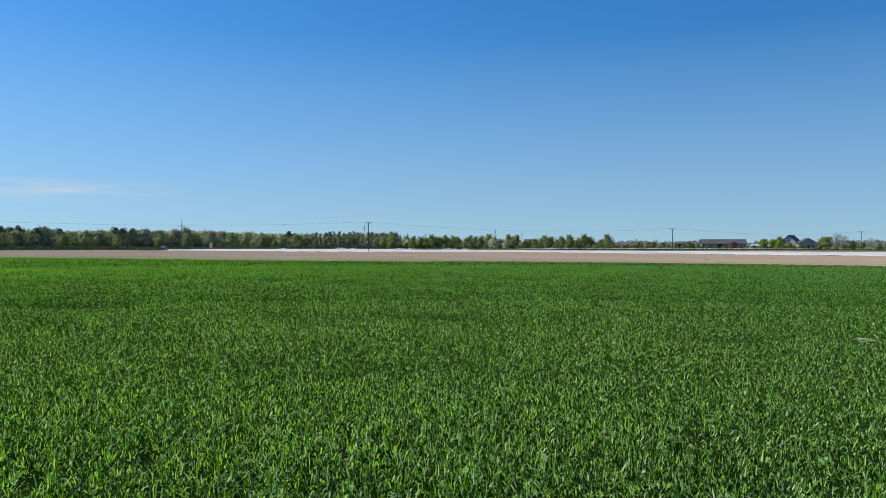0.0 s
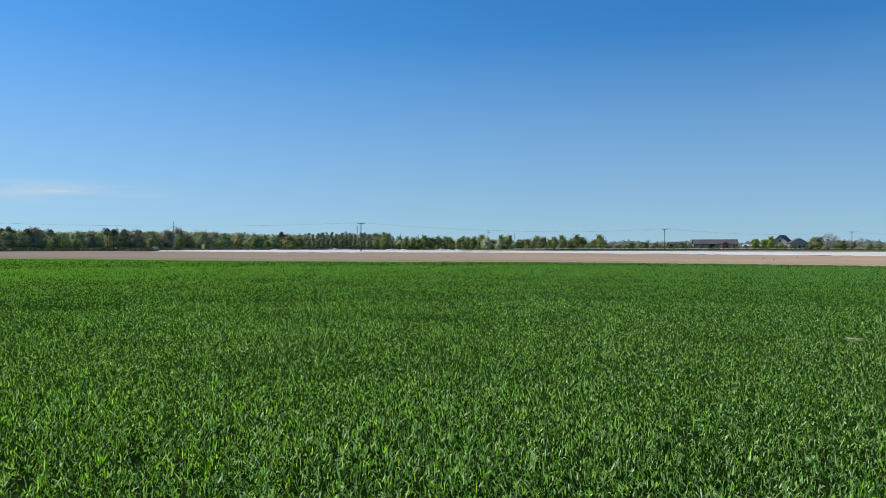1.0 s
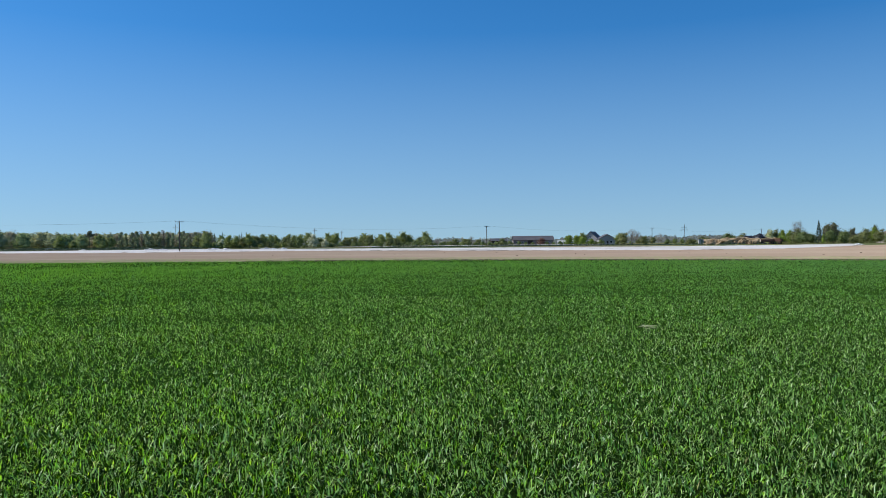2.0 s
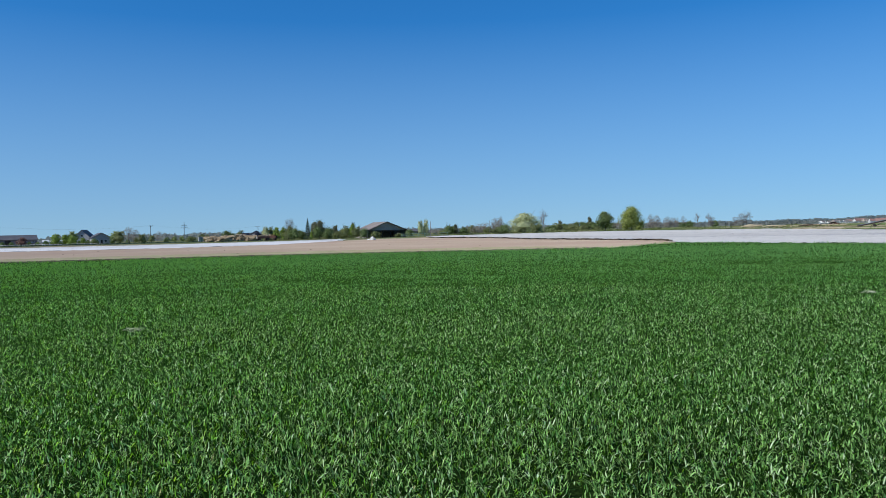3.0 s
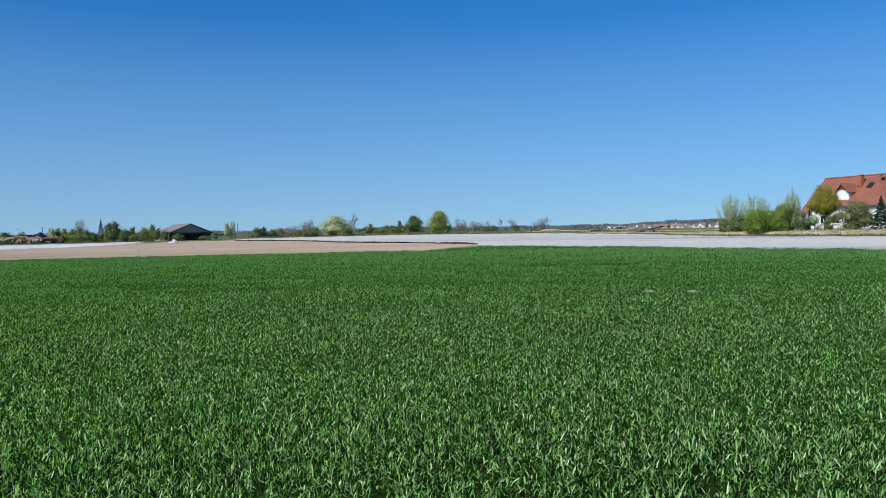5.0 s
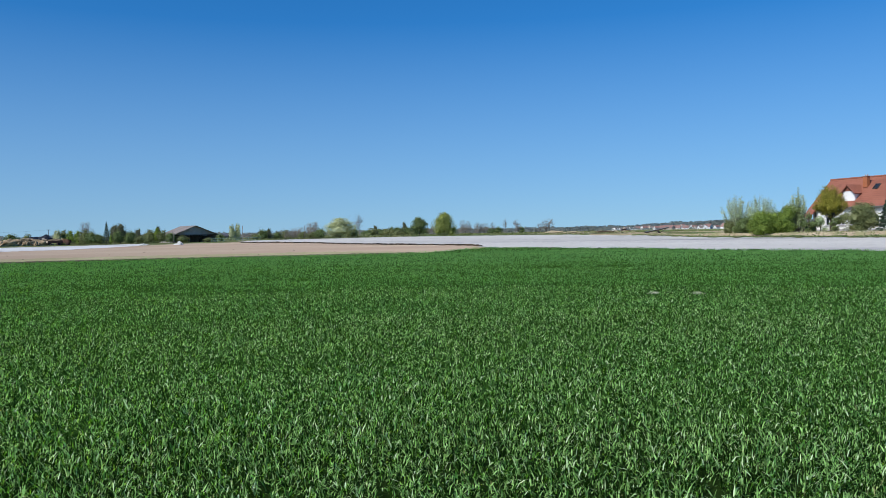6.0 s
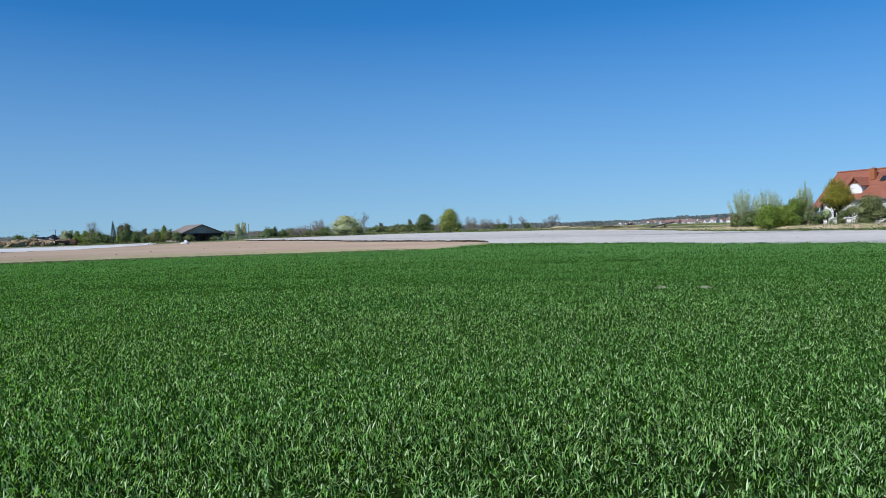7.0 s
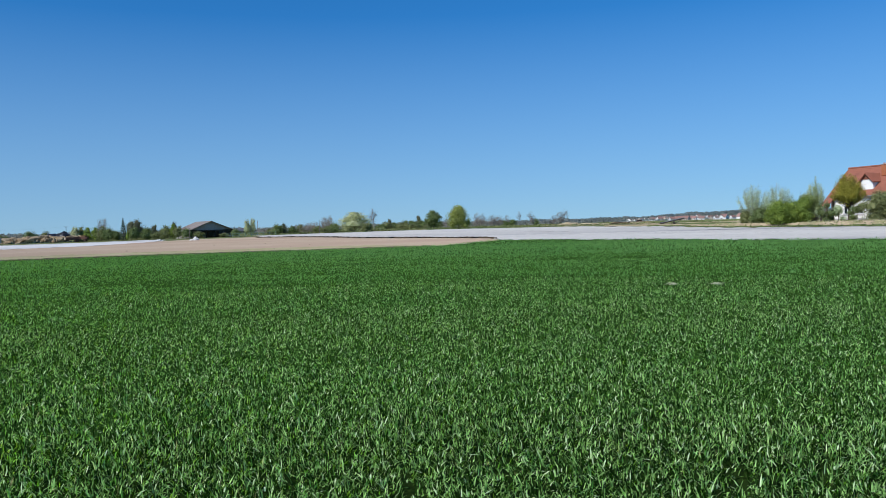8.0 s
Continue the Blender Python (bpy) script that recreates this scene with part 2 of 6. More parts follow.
MAT = {
    # dark, clump and pale leaf tones here stand in for shade and glints
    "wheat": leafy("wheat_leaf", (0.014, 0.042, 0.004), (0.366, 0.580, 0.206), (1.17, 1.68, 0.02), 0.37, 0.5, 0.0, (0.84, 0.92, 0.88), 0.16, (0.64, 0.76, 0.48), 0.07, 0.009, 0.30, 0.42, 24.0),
    # far copy of the wheat leaf: tones averaged and paled in colour for distance
    "wheat_far": leafy("distance_paled_wheat_leaf", (0.176, 0.345, 0.118), (0.212, 0.395, 0.140), (1.5, 1.75, 0.10), 0.40, 0.5, 0.0, (0.80, 0.90, 0.85), 0.16, None, 0.0, 0.010, 0.45),
    # canopy sheet and soil: deep shade between the plants put into their dark colours
    "wheat_canopy": surface("shade_dark_wheat_canopy", (0.015, 0.042, 0.006), (0.038, 0.092, 0.015), 0.35, 14.0, 0.98, 0.03, (0.025, 0.063, 0.010), 0.16, (0.40, 0.66)),
    "wheat_soil": surface("shade_dark_field_soil", (0.008, 0.017, 0.004), (0.020, 0.040, 0.008), 0.5, 12.0, 0.98, 0.02),
    "meadow": surface("meadow_ground", (0.07, 0.10, 0.03), (0.16, 0.17, 0.07), 0.02, 0.5, 0.95, 0.0, (0.26, 0.21, 0.13), 0.012, (0.50, 0.62)),
    "soil": surface("sandy_soil", (0.35, 0.255, 0.175), (0.47, 0.36, 0.255), 0.05, 2.5, 0.95, 0.06, (0.38, 0.27, 0.195), 0.03, (0.48, 0.66)),
    "dry_edge": surface("dry_verge", (0.24, 0.22, 0.10), (0.42, 0.37, 0.22), 0.2, 2.0, 0.95, 0.03, (0.30, 0.26, 0.15), 0.15, (0.5, 0.62)),
    "bank": surface("sandy_bank", (0.25, 0.185, 0.105), (0.50, 0.40, 0.27), 0.3, 2.6, 0.95, 0.10, (0.27, 0.245, 0.125), 0.5, (0.47, 0.60), (0.35, 1.0, 1.0), 0.0),
    "foil": surface("white_field_foil", (0.45, 0.42, 0.37), (0.60, 0.565, 0.50), 0.04, 0.5, 0.7, 0.02, (0.33, 0.31, 0.29), 0.06, (0.53, 0.68), (1.0, 0.16, 1.0), -35.0, 0.0, 0.08),
    "foil_white": surface("bright_white_field_foil", (0.52, 0.50, 0.475), (0.70, 0.675, 0.64), 0.04, 0.5, 0.7, 0.02, (0.38, 0.36, 0.335), 0.06, (0.52, 0.66), (1.0, 0.16, 1.0), -35.0, 0.0, 0.08),
    "foil_bright": surface("crumpled_white_foil", (0.60, 0.58, 0.54), (0.74, 0.72, 0.68), 0.8, 5.0, 0.4, 0.05),
    "bank_green": surface("weedy_grass", (0.09, 0.12, 0.035), (0.19, 0.20, 0.075), 0.15, 1.5, 0.95, 0.05, (0.28, 0.23, 0.12), 0.12, (0.5, 0.62)),
    "stubble": surface("stubble", (0.30, 0.235, 0.14), (0.44, 0.37, 0.24), 0.03, 0.6, 0.95, 0.0, (0.24, 0.22, 0.10), 0.02, (0.48, 0.6)),
    "far_green": surface("far_green_crop", (0.08, 0.12, 0.035), (0.15, 0.20, 0.065), 0.02, 0.5, 0.95),
    "clod": surface("dark_earth", (0.05, 0.038, 0.025), (0.12, 0.09, 0.06), 0.6, 5.0, 0.95, 0.05),
    "bark": surface("bark", (0.06, 0.05, 0.04), (0.16, 0.13, 0.10), 1.0, 12.0, 0.9, 0.02, None, 0.05, (0.5, 0.6), (1, 1, 0.25)),
    "twig": surface("grey_twigs", (0.15, 0.125, 0.11), (0.28, 0.245, 0.22), 1.0, 9.0, 0.9),
    "pole_wood": surface("weathered_pole_wood", (0.05, 0.04, 0.032), (0.10, 0.08, 0.065), 0.8, 10.0, 0.85, 0.01, None, 0.05, (0.5, 0.6), (1, 1, 0.1)),
    "steel": surface("galvanised_steel", (0.22, 0.23, 0.24), (0.34, 0.35, 0.36), 0.5, 8.0, 0.5, 0.0, None, 0.05, (0.5, 0.6), None, 0.0, 0.6),
    "wire": surface("power_cable", (0.05, 0.05, 0.055), (0.09, 0.09, 0.10), 0.2, 3.0, 0.6),
    "roof_red": surface("red_roof_tiles", (0.22, 0.078, 0.046), (0.30, 0.115, 0.073), 0.4, 4.0, 0.75, 0.01, (0.17, 0.062, 0.04), 0.25, (0.5, 0.7), None, 0.0, 0.0, 0.3, 0.12),
    # village tiles: red muted in colour to stand in for distance haze
    "roof_muted": surface("haze_muted_red_roof_tiles", (0.22, 0.125, 0.105), (0.31, 0.185, 0.155), 0.05, 0.6, 0.85, 0.0, (0.17, 0.11, 0.095), 0.02, (0.5, 0.65), None, 0.0, 0.0, 0.3, 0.2),
    "brick": surface("orange_chimney_brick", (0.30, 0.10, 0.04), (0.42, 0.155, 0.07), 0.8, 9.0, 0.85, 0.01),
    "plaster": surface("white_plaster", (0.66, 0.65, 0.62), (0.80, 0.79, 0.76), 0.3, 3.0, 0.85, 0.004, (0.60, 0.58, 0.54), 0.25, (0.55, 0.75), None, 0.0, 0.0, 0.3, 0.08),
    "plaster_grey": surface("grey_plaster", (0.34, 0.33, 0.33), (0.46, 0.45, 0.45), 0.3, 3.0, 0.85, 0.004),
    "plaster_tan": surface("tan_plaster", (0.42, 0.35, 0.27), (0.56, 0.48, 0.38), 0.3, 3.0, 0.85, 0.004),
    "barn_brown": surface("dark_brown_barn_boards", (0.17, 0.145, 0.135), (0.27, 0.235, 0.22), 0.3, 3.0, 0.85, 0.004, (0.32, 0.28, 0.24), 0.12, (0.55, 0.7)),
    "slate": surface("dark_slate_roof", (0.06, 0.06, 0.07), (0.13, 0.125, 0.13), 0.2, 3.0, 0.7, 0.01),
    "roof_brown": surface("brown_fibre_cement_roof", (0.16, 0.13, 0.115), (0.28, 0.235, 0.205), 0.2, 2.0, 0.85, 0.01, (0.20, 0.19, 0.15), 0.15, (0.5, 0.65)),
    "boards": surface("grey_weathered_boards", (0.31, 0.28, 0.245), (0.47, 0.43, 0.38), 0.5, 5.0, 0.85, 0.01, None, 0.05, (0.5, 0.6), (1, 1, 0.15)),
    "dark_wood": surface("dark_stained_timber", (0.03, 0.022, 0.016), (0.07, 0.05, 0.038), 0.6, 7.0, 0.7),
    "straw": surface("straw_and_manure", (0.33, 0.24, 0.14), (0.58, 0.45, 0.29), 0.3, 2.2, 0.95, 0.1, (0.15, 0.10, 0.05), 0.35, (0.5, 0.66)),
    "straw_pale": leafy("pale_dry_leaves", (0.38, 0.41, 0.24), (0.58, 0.60, 0.40), (1.2, 1.1, 0.7), 0.25, 0.7, 0.05),
    "tarp_black": surface("black_silage_tarp", (0.012, 0.012, 0.013), (0.03, 0.03, 0.032), 0.5, 3.0, 0.45, 0.03),
    "rubber": surface("black_rubber", (0.014, 0.014, 0.014), (0.03, 0.03, 0.03), 1.0, 20.0, 0.8),
    "rust_red": surface("rusty_red_paint", (0.095, 0.045, 0.034), (0.165, 0.08, 0.055), 0.8, 6.0, 0.7, 0.0, (0.12, 0.07, 0.045), 0.6, (0.5, 0.65)),
    "white_paint": surface("white_paint", (0.70, 0.70, 0.70), (0.82, 0.82, 0.82), 0.6, 5.0, 0.4),
    "yellow_paint": surface("faded_yellow_paint", (0.58, 0.42, 0.16), (0.70, 0.52, 0.22), 0.6, 5.0, 0.5),
    "green_paint": surface("faded_green_paint", (0.10, 0.17, 0.12), (0.18, 0.27, 0.20), 0.6, 5.0, 0.6),
    "silver_paint": surface("silver_car_paint", (0.36, 0.37, 0.39), (0.44, 0.45, 0.47), 0.6, 5.0, 0.3, 0.0, None, 0.05, (0.5, 0.6), None, 0.0, 0.7),
    "asphalt": surface("asphalt", (0.04, 0.04, 0.042), (0.07, 0.068, 0.066), 0.1, 4.0, 0.9),
}


def glass_mat():
    m, nodes, links = node_mat("window_glass")
    b = nodes.new("ShaderNodeBsdfPrincipled")
    b.inputs["Base Color"].default_value = (0.02, 0.025, 0.03, 1)
    b.inputs["Roughness"].default_value = 0.130
    b.inputs["Specular IOR Level"].default_value = 0.6
    out = nodes.new("ShaderNodeOutputMaterial")
    links.new(b.outputs[0], out.inputs["Surface"])
    return m


MAT["glass"] = glass_mat()
LEAF = {
    "olive": leafy("olive_spring_leaves", (0.13, 0.155, 0.06), (0.25, 0.27, 0.12), (1.4, 1.4, 0.7), 0.28, 0.6, 0.15),
    # woodland leaves: distance haze is paled into these base colours
    "wood": leafy("haze_paled_woodland_leaves", (0.300, 0.335, 0.196), (0.354, 0.390, 0.226), (1.2, 1.22, 0.95), 0.14, 0.7, 0.0),
    "wood_green": leafy("haze_paled_spring_green_leaves", (0.293, 0.357, 0.161), (0.349, 0.417, 0.189), (1.2, 1.22, 0.8), 0.14, 0.7, 0.0),
    "wood_olive": leafy("haze_paled_olive_leaves", (0.340, 0.343, 0.174), (0.394, 0.393, 0.197), (1.2, 1.2, 0.8), 0.14, 0.7, 0.0),
    "wood_brown": leafy("haze_paled_grey_brown_buds", (0.340, 0.318, 0.215), (0.395, 0.370, 0.251), (1.2, 1.15, 0.95), 0.14, 0.7, 0.0),
    "fresh": leafy("fresh_green_leaves", (0.102, 0.165, 0.025), (0.266, 0.345, 0.070), (1.5, 1.5, 0.5), 0.3, 0.55, 0.2),
    "soft": leafy("soft_spring_leaves", (0.160, 0.206, 0.076), (0.298, 0.343, 0.140), (1.4, 1.4, 0.7), 0.32, 0.6, 0.1),
    "mid": leafy("mid_green_leaves", (0.095, 0.135, 0.045), (0.195, 0.25, 0.098), (1.5, 1.5, 0.6), 0.28, 0.55, 0.2),
    # pine needles lightened as well, for the haze before the wood
    "pine": leafy("haze_paled_pine_needles", (0.137, 0.163, 0.130), (0.208, 0.234, 0.182), (1.2, 1.2, 0.9), 0.25, 0.7, 0.0),
    "dark": leafy("dark_needles", (0.03, 0.055, 0.032), (0.065, 0.10, 0.058), (1.2, 1.3, 0.8), 0.12, 0.6, 0.15),
    "grey": leafy("grey_brown_buds", (0.20, 0.175, 0.14), (0.34, 0.31, 0.25), (1.2, 1.1, 0.9), 0.2, 0.8, 0.1),
    "blossom": leafy("cream_blossom", (0.42, 0.44, 0.28), (0.72, 0.72, 0.58), (1.2, 1.2, 0.9), 0.3, 0.7, 0.1),
    "cream": leafy("cream_green_blossom", (0.34, 0.37, 0.18), (0.60, 0.62, 0.39), (1.3, 1.3, 0.7), 0.3, 0.6, 0.1),
    "pale": leafy("pale_yellow_green_leaves", (0.21, 0.245, 0.06), (0.38, 0.42, 0.135), (1.4, 1.4, 0.6), 0.3, 0.6, 0.15),
    "amber": leafy("amber_green_young_leaves", (0.207, 0.207, 0.020), (0.414, 0.380, 0.066), (1.5, 1.4, 0.5), 0.3, 0.55, 0.2),
    "silver": leafy("silvery_willow_leaves", (0.26, 0.34, 0.17), (0.52, 0.60, 0.36), (1.3, 1.3, 0.8), 0.3, 0.6, 0.15),
    # grey-blue distance haze is mixed into this leaf colour
    "far": leafy("haze_paled_distant_leaves", (0.255, 0.285, 0.275), (0.305, 0.335, 0.32), (1.2, 1.2, 1.0), 0.6, 0.8, 0.0),
    "dusk": leafy("dark_brownish_leaves", (0.084, 0.095, 0.056), (0.157, 0.168, 0.101), (1.3, 1.25, 0.8), 0.25, 0.6, 0.1),
    "plum": leafy("reddish_bush_leaves", (0.10, 0.055, 0.045), (0.19, 0.11, 0.085), (1.4, 1.1, 0.8), 0.25, 0.6, 0.15),
}


# ---- building helpers ----
def polar(az, d):
    """Plan place at an azimuth (degrees clockwise from +y) and a distance."""
    return d * math.sin(radians(az)), d * math.cos(radians(az))


def sstep(a, b, v):
    u = np.clip((v - a) / (b - a), 0.0, 1.0)
    return u * u * (3 - 2 * u)


def height(x, y):
    """The land: level fields that rise gently to the east, with a low bank before the houses."""
    d = np.hypot(x, y)
    az = np.degrees(np.arctan2(x, y))
    rise = 0.75 * sstep(110, 245, d) * sstep(40, 58, az) * (1 - sstep(120, 150, az))
    foot = np.interp(az, [76, 81.4, 92.4, 105], [166, 133, 108.5, 97])
    bank = 0.62 * sstep(foot, foot + 6, d) * sstep(76, 83, az) * (1 - sstep(110, 130, az))
    village = 7.0 * sstep(1150, 1750, d) * sstep(74.5, 81, az) * (1 - sstep(110, 130, az))
    return np.maximum(rise, bank) + village


def on_land(az, d):
    x, y = polar(az, d)
    return x, y, float(height(x, y))


def mesh_from(name, verts, faces, material, smooth=False):
    """A mesh from arrays: verts (n, 3), faces (m, k) with k corners each, or a list of such arrays."""
    me = bpy.data.meshes.new(name)
    groups = [np.asarray(f) for f in (faces if isinstance(faces, list) else [faces]) if len(f)]
    verts = np.asarray(verts, dtype=np.float32)
    loops = np.concatenate([g.ravel() for g in groups]).astype(np.int32)
    sizes = np.concatenate([np.full(len(g), g.shape[1]) for g in groups]).astype(np.int32)
    starts = np.concatenate([[0], np.cumsum(sizes)[:-1]]).astype(np.int32)
    me.vertices.add(len(verts))
    me.vertices.foreach_set("co", verts.ravel())
    me.loops.add(len(loops))
    me.loops.foreach_set("vertex_index", loops)
    me.polygons.add(len(sizes))
    me.polygons.foreach_set("loop_start", starts)
    me.polygons.foreach_set("use_smooth", np.full(len(sizes), smooth))
    me.materials.append(material)
    me.update(calc_edges=True)
    return me


def part(name, bm, material, parent, label="", smooth=False):
    me = bpy.data.meshes.new(name)
    bm.normal_update()
    bm.to_mesh(me)
    bm.free()
    me.materials.append(material)
    if smooth:
        me.polygons.foreach_set("use_smooth", np.full(len(me.polygons), True))
    ob = new(name, me)
    ob.parent = parent
    if label:
        tagged(ob, label)
    return ob


def part_mesh(name, me, parent, label=""):
    ob = new(name, me)
    ob.parent = parent
    if label:
        tagged(ob, label)
    return ob


def thing(name, label, category, m=None, group="", kind=""):
    ob = new(name)
    if m is not None:
        ob.matrix_basis = m
    return tagged(ob, label, category, group, kind)


def box(bm, c, s, rz=0.0, rx=0.0, ry=0.0, bevel=0.0):
    """Add a box with centre c and size s to bm."""
    m = Matrix.LocRotScale(c, Euler((radians(rx), radians(ry), radians(rz))), s)
    made = bmesh.ops.create_cube(bm, size=1.0, matrix=m)["verts"]
    if bevel:
        edges = list({e for v in made for e in v.link_edges})
        bmesh.ops.bevel(bm, geom=edges, offset=bevel, segments=1, affect="EDGES")
    return bm


def solid(points, faces):
    bm = bmesh.new()
    vs = [bm.verts.new(p) for p in points]
    for f in faces:
        bm.faces.new([vs[i] for i in f])
    bmesh.ops.recalc_face_normals(bm, faces=bm.faces)
    return bm


def slab(corners, thick):
    """A plate: four corners of its upper face, and its thickness along the normal."""
    a, b, c, d = [Vector(p) for p in corners]
    n = (b - a).cross(d - a).normalized() * thick
    return solid([a, b, c, d, a - n, b - n, c - n, d - n], [(0, 1, 2, 3), (4, 5, 6, 7), (0, 1, 5, 4), (1, 2, 6, 5), (2, 3, 7, 6), (3, 0, 4, 7)])


def cyl(bm, a, b, r0, r1=None, n=8):
    """A tapered rod from a to b."""
    a, b = Vector(a), Vector(b)
    r1 = r0 if r1 is None else r1
    q = (b - a).to_track_quat("Z", "Y")
    rings = []
    for p, r in ((a, r0), (b, r1)):
        rings.append([bm.verts.new(p + q @ Vector((r * math.cos(2 * math.pi * i / n), r * math.sin(2 * math.pi * i / n), 0))) for i in range(n)])
    for i in range(n):
        bm.faces.new((rings[0][i], rings[0][(i + 1) % n], rings[1][(i + 1) % n], rings[1][i]))
    bm.faces.new(rings[0][::-1])
    bm.faces.new(rings[1])
    return bm


def facing(az, d, turn=0.0, z=None, scale=1.0):
    """A pose on the land whose -y side faces the origin, turned by some degrees."""
    x, y, h = on_land(az, d)
    return Matrix.LocRotScale((x, y, h if z is None else z), Euler((0, 0, radians(-az + turn))), (scale,) * 3)


# ---- ground and fields ----
def band(name, az_knots, low, up, lift, material, label, category, step=0.5, rows=24, rough=0.0, seed=1):
    """A sheet lying on the land between a near and a far line, both given as distance by azimuth."""
    az = np.arange(az_knots[0], az_knots[-1] + 1e-6, step)
    lo, hi = np.interp(az, az_knots, low), np.interp(az, az_knots, up)
    u = np.linspace(0, 1, rows) ** 1.3
    A = np.repeat(az[:, None], rows, 1)
    D = lo[:, None] + (hi - lo)[:, None] * u[None, :]
    X, Y = D * np.sin(np.radians(A)), D * np.cos(np.radians(A))
    Z = height(X, Y) + lift
    if rough:
        rng = np.random.default_rng(seed)
        Z = Z + rng.uniform(0, rough, Z.shape)
        wob = rng.normal(0, 0.35, (len(az), 2))
        X[:, 0] += wob[:, 0]
        Y[:, 0] += wob[:, 1]
    V = np.stack([X, Y, Z], -1).reshape(-1, 3)
    i, j = np.meshgrid(np.arange(len(az) - 1), np.arange(rows - 1), indexing="ij")
    k = (i * rows + j).ravel()
    F = np.stack([k, k + rows, k + rows + 1, k + 1], -1)[:, ::-1]
    ob = new(name, mesh_from(name, V, F, material, True))
    return tagged(ob, label, category, kind="structure")


def ground_sheet():
    rad = np.concatenate([[0.0], np.geomspace(2.0, 4600.0, 90)])
    rad = np.sort(np.concatenate([rad, np.linspace(100, 270, 40)]))
    az = np.radians(np.arange(0, 360, 2.0))
    R_, A_ = np.meshgrid(rad, az, indexing="ij")
    X, Y = R_ * np.sin(A_), R_ * np.cos(A_)
    V = np.stack([X, Y, height(X, Y)], -1).reshape(-1, 3)
    na = len(az)
    i, j = np.meshgrid(np.arange(len(rad) - 1), np.arange(na), indexing="ij")
    F = np.stack([i * na + j, i * na + (j + 1) % na, (i + 1) * na + (j + 1) % na, (i + 1) * na + j], -1).reshape(-1, 4)
    ob = new("ground", mesh_from("ground", V, F, MAT["meadow"], True))
    return tagged(ob, "level farmland with rough grass and bare earth", "ground", kind="structure")


ground_sheet()
# edge of the wheat, distance by azimuth
EDGE_AZ = [-60, -30, -15.6, 0.7, 16.8, 29.5, 44.8, 53.7, 60.5, 62.5, 65.0, 71.6, 77.6, 81.4, 92.3, 110]
EDGE_D = [150, 121, 88, 75, 68, 64.5, 62, 61, 62, 66, 80, 71, 64, 57.5, 52, 46]


def wheat_edge(az):
    return np.interp(az, EDGE_AZ, EDGE_D)


def wheat_canopy():
    """The crop farther off, closed over the soil: an uneven sheet that rises from it to leaf height."""
    az = np.arange(-36, 98.01, 0.5)
    u = np.linspace(0, 1, 90)
    A = np.repeat(az[:, None], len(u), 1)
    D = 7.0 + (wheat_edge(az) - 0.25 - 7.0)[:, None] * u[None, :] ** 1.5
    X, Y = D * np.sin(np.radians(A)), D * np.cos(np.radians(A))
    rise = np.clip((D - 7.0) / 28.0, 0, 1)
    wave = np.sin(3.1 * X + 1.7 * Y) * np.sin(2.3 * Y - 1.1 * X)
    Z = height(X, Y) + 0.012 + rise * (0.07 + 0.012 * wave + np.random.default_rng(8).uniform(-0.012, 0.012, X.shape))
    V = np.stack([X, Y, Z], -1).reshape(-1, 3)
    i, j = np.meshgrid(np.arange(len(az) - 1), np.arange(len(u) - 1), indexing="ij")
    k = (i * len(u) + j).ravel()
    F = np.stack([k, k + len(u), k + len(u) + 1, k + 1], -1)[:, ::-1]
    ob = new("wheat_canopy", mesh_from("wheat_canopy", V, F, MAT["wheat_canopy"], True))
    tagged(ob, "closed wheat canopy, its green darkened as shade below the leaves", "wheat", kind="stuff")


wheat_canopy()
band("wheat_field_soil", [-180, -112, -80] + EDGE_AZ + [130, 152, 180], [0.02] * (len(EDGE_AZ) + 6), [30, 30, 60] + EDGE_D + [40, 30, 30], 0.01, MAT["wheat_soil"], "soil under the young wheat, darkened as shade in its colour", "soil", 1.0, 30)
FOIL_AZ = [-23.5, -19.5, -15.6, -11.7, -5.7, 0.7, 7.0, 16, 29.5, 37, 41, 41.8]
FOIL_NEAR = [352, 300, 272, 232, 218, 216, 200, 161, 141, 152, 200, 262]
FOIL_FAR = [372, 432, 436, 436, 430, 330, 300, 262, 236, 255, 290, 268]
band("soil_field", [-60, -30, -23, -15.6, 0.7, 16, 29.5, 37, 41, 44, 48.3, 55.1, 61.3, 64.6, 65.6],
     [d * 1.005 for d in np.interp([-60, -30, -23, -15.6, 0.7, 16, 29.5, 37, 41, 44, 48.3, 55.1, 61.3, 64.6, 65.6], EDGE_AZ, EDGE_D)],
     [330, 330, 358, 276, 221, 165, 145, 158, 206, 240, 214, 142, 114, 98, 84], 0.02, MAT["soil"], "bare sandy pinkish brown field, freshly tilled", "field", 0.5, 40, 0.05, 3)
band("white_foil_strip", FOIL_AZ, FOIL_NEAR, FOIL_FAR, 0.03, MAT["foil_white"], "white plastic foil stretched over crop rows", "foil", 0.4, 24, 0.08, 4)
band("white_foil_strip", [5.5, 8, 14, 20, 25.5], [404, 398, 396, 398, 402], [412, 436, 440, 438, 410], 0.45, MAT["foil_white"], "second strip of white foil before the field hedge", "foil", 0.4, 8, 0.10, 16)
band("white_foil_field", [47.6, 48.3, 55.1, 61.3, 64.6, 65.8, 71.6, 77.6, 81.4, 92.4, 105], [270, 211, 138, 110, 97, 81, 72.3, 65.2, 58.7, 53.2, 47.5],
     [292, 280, 232, 235, 224, 220, 200, 160, 128, 104, 92], 0.03, MAT["foil"], "pale white foil sheets covering a wide field", "foil", 0.3, 70, 0.13, 5)
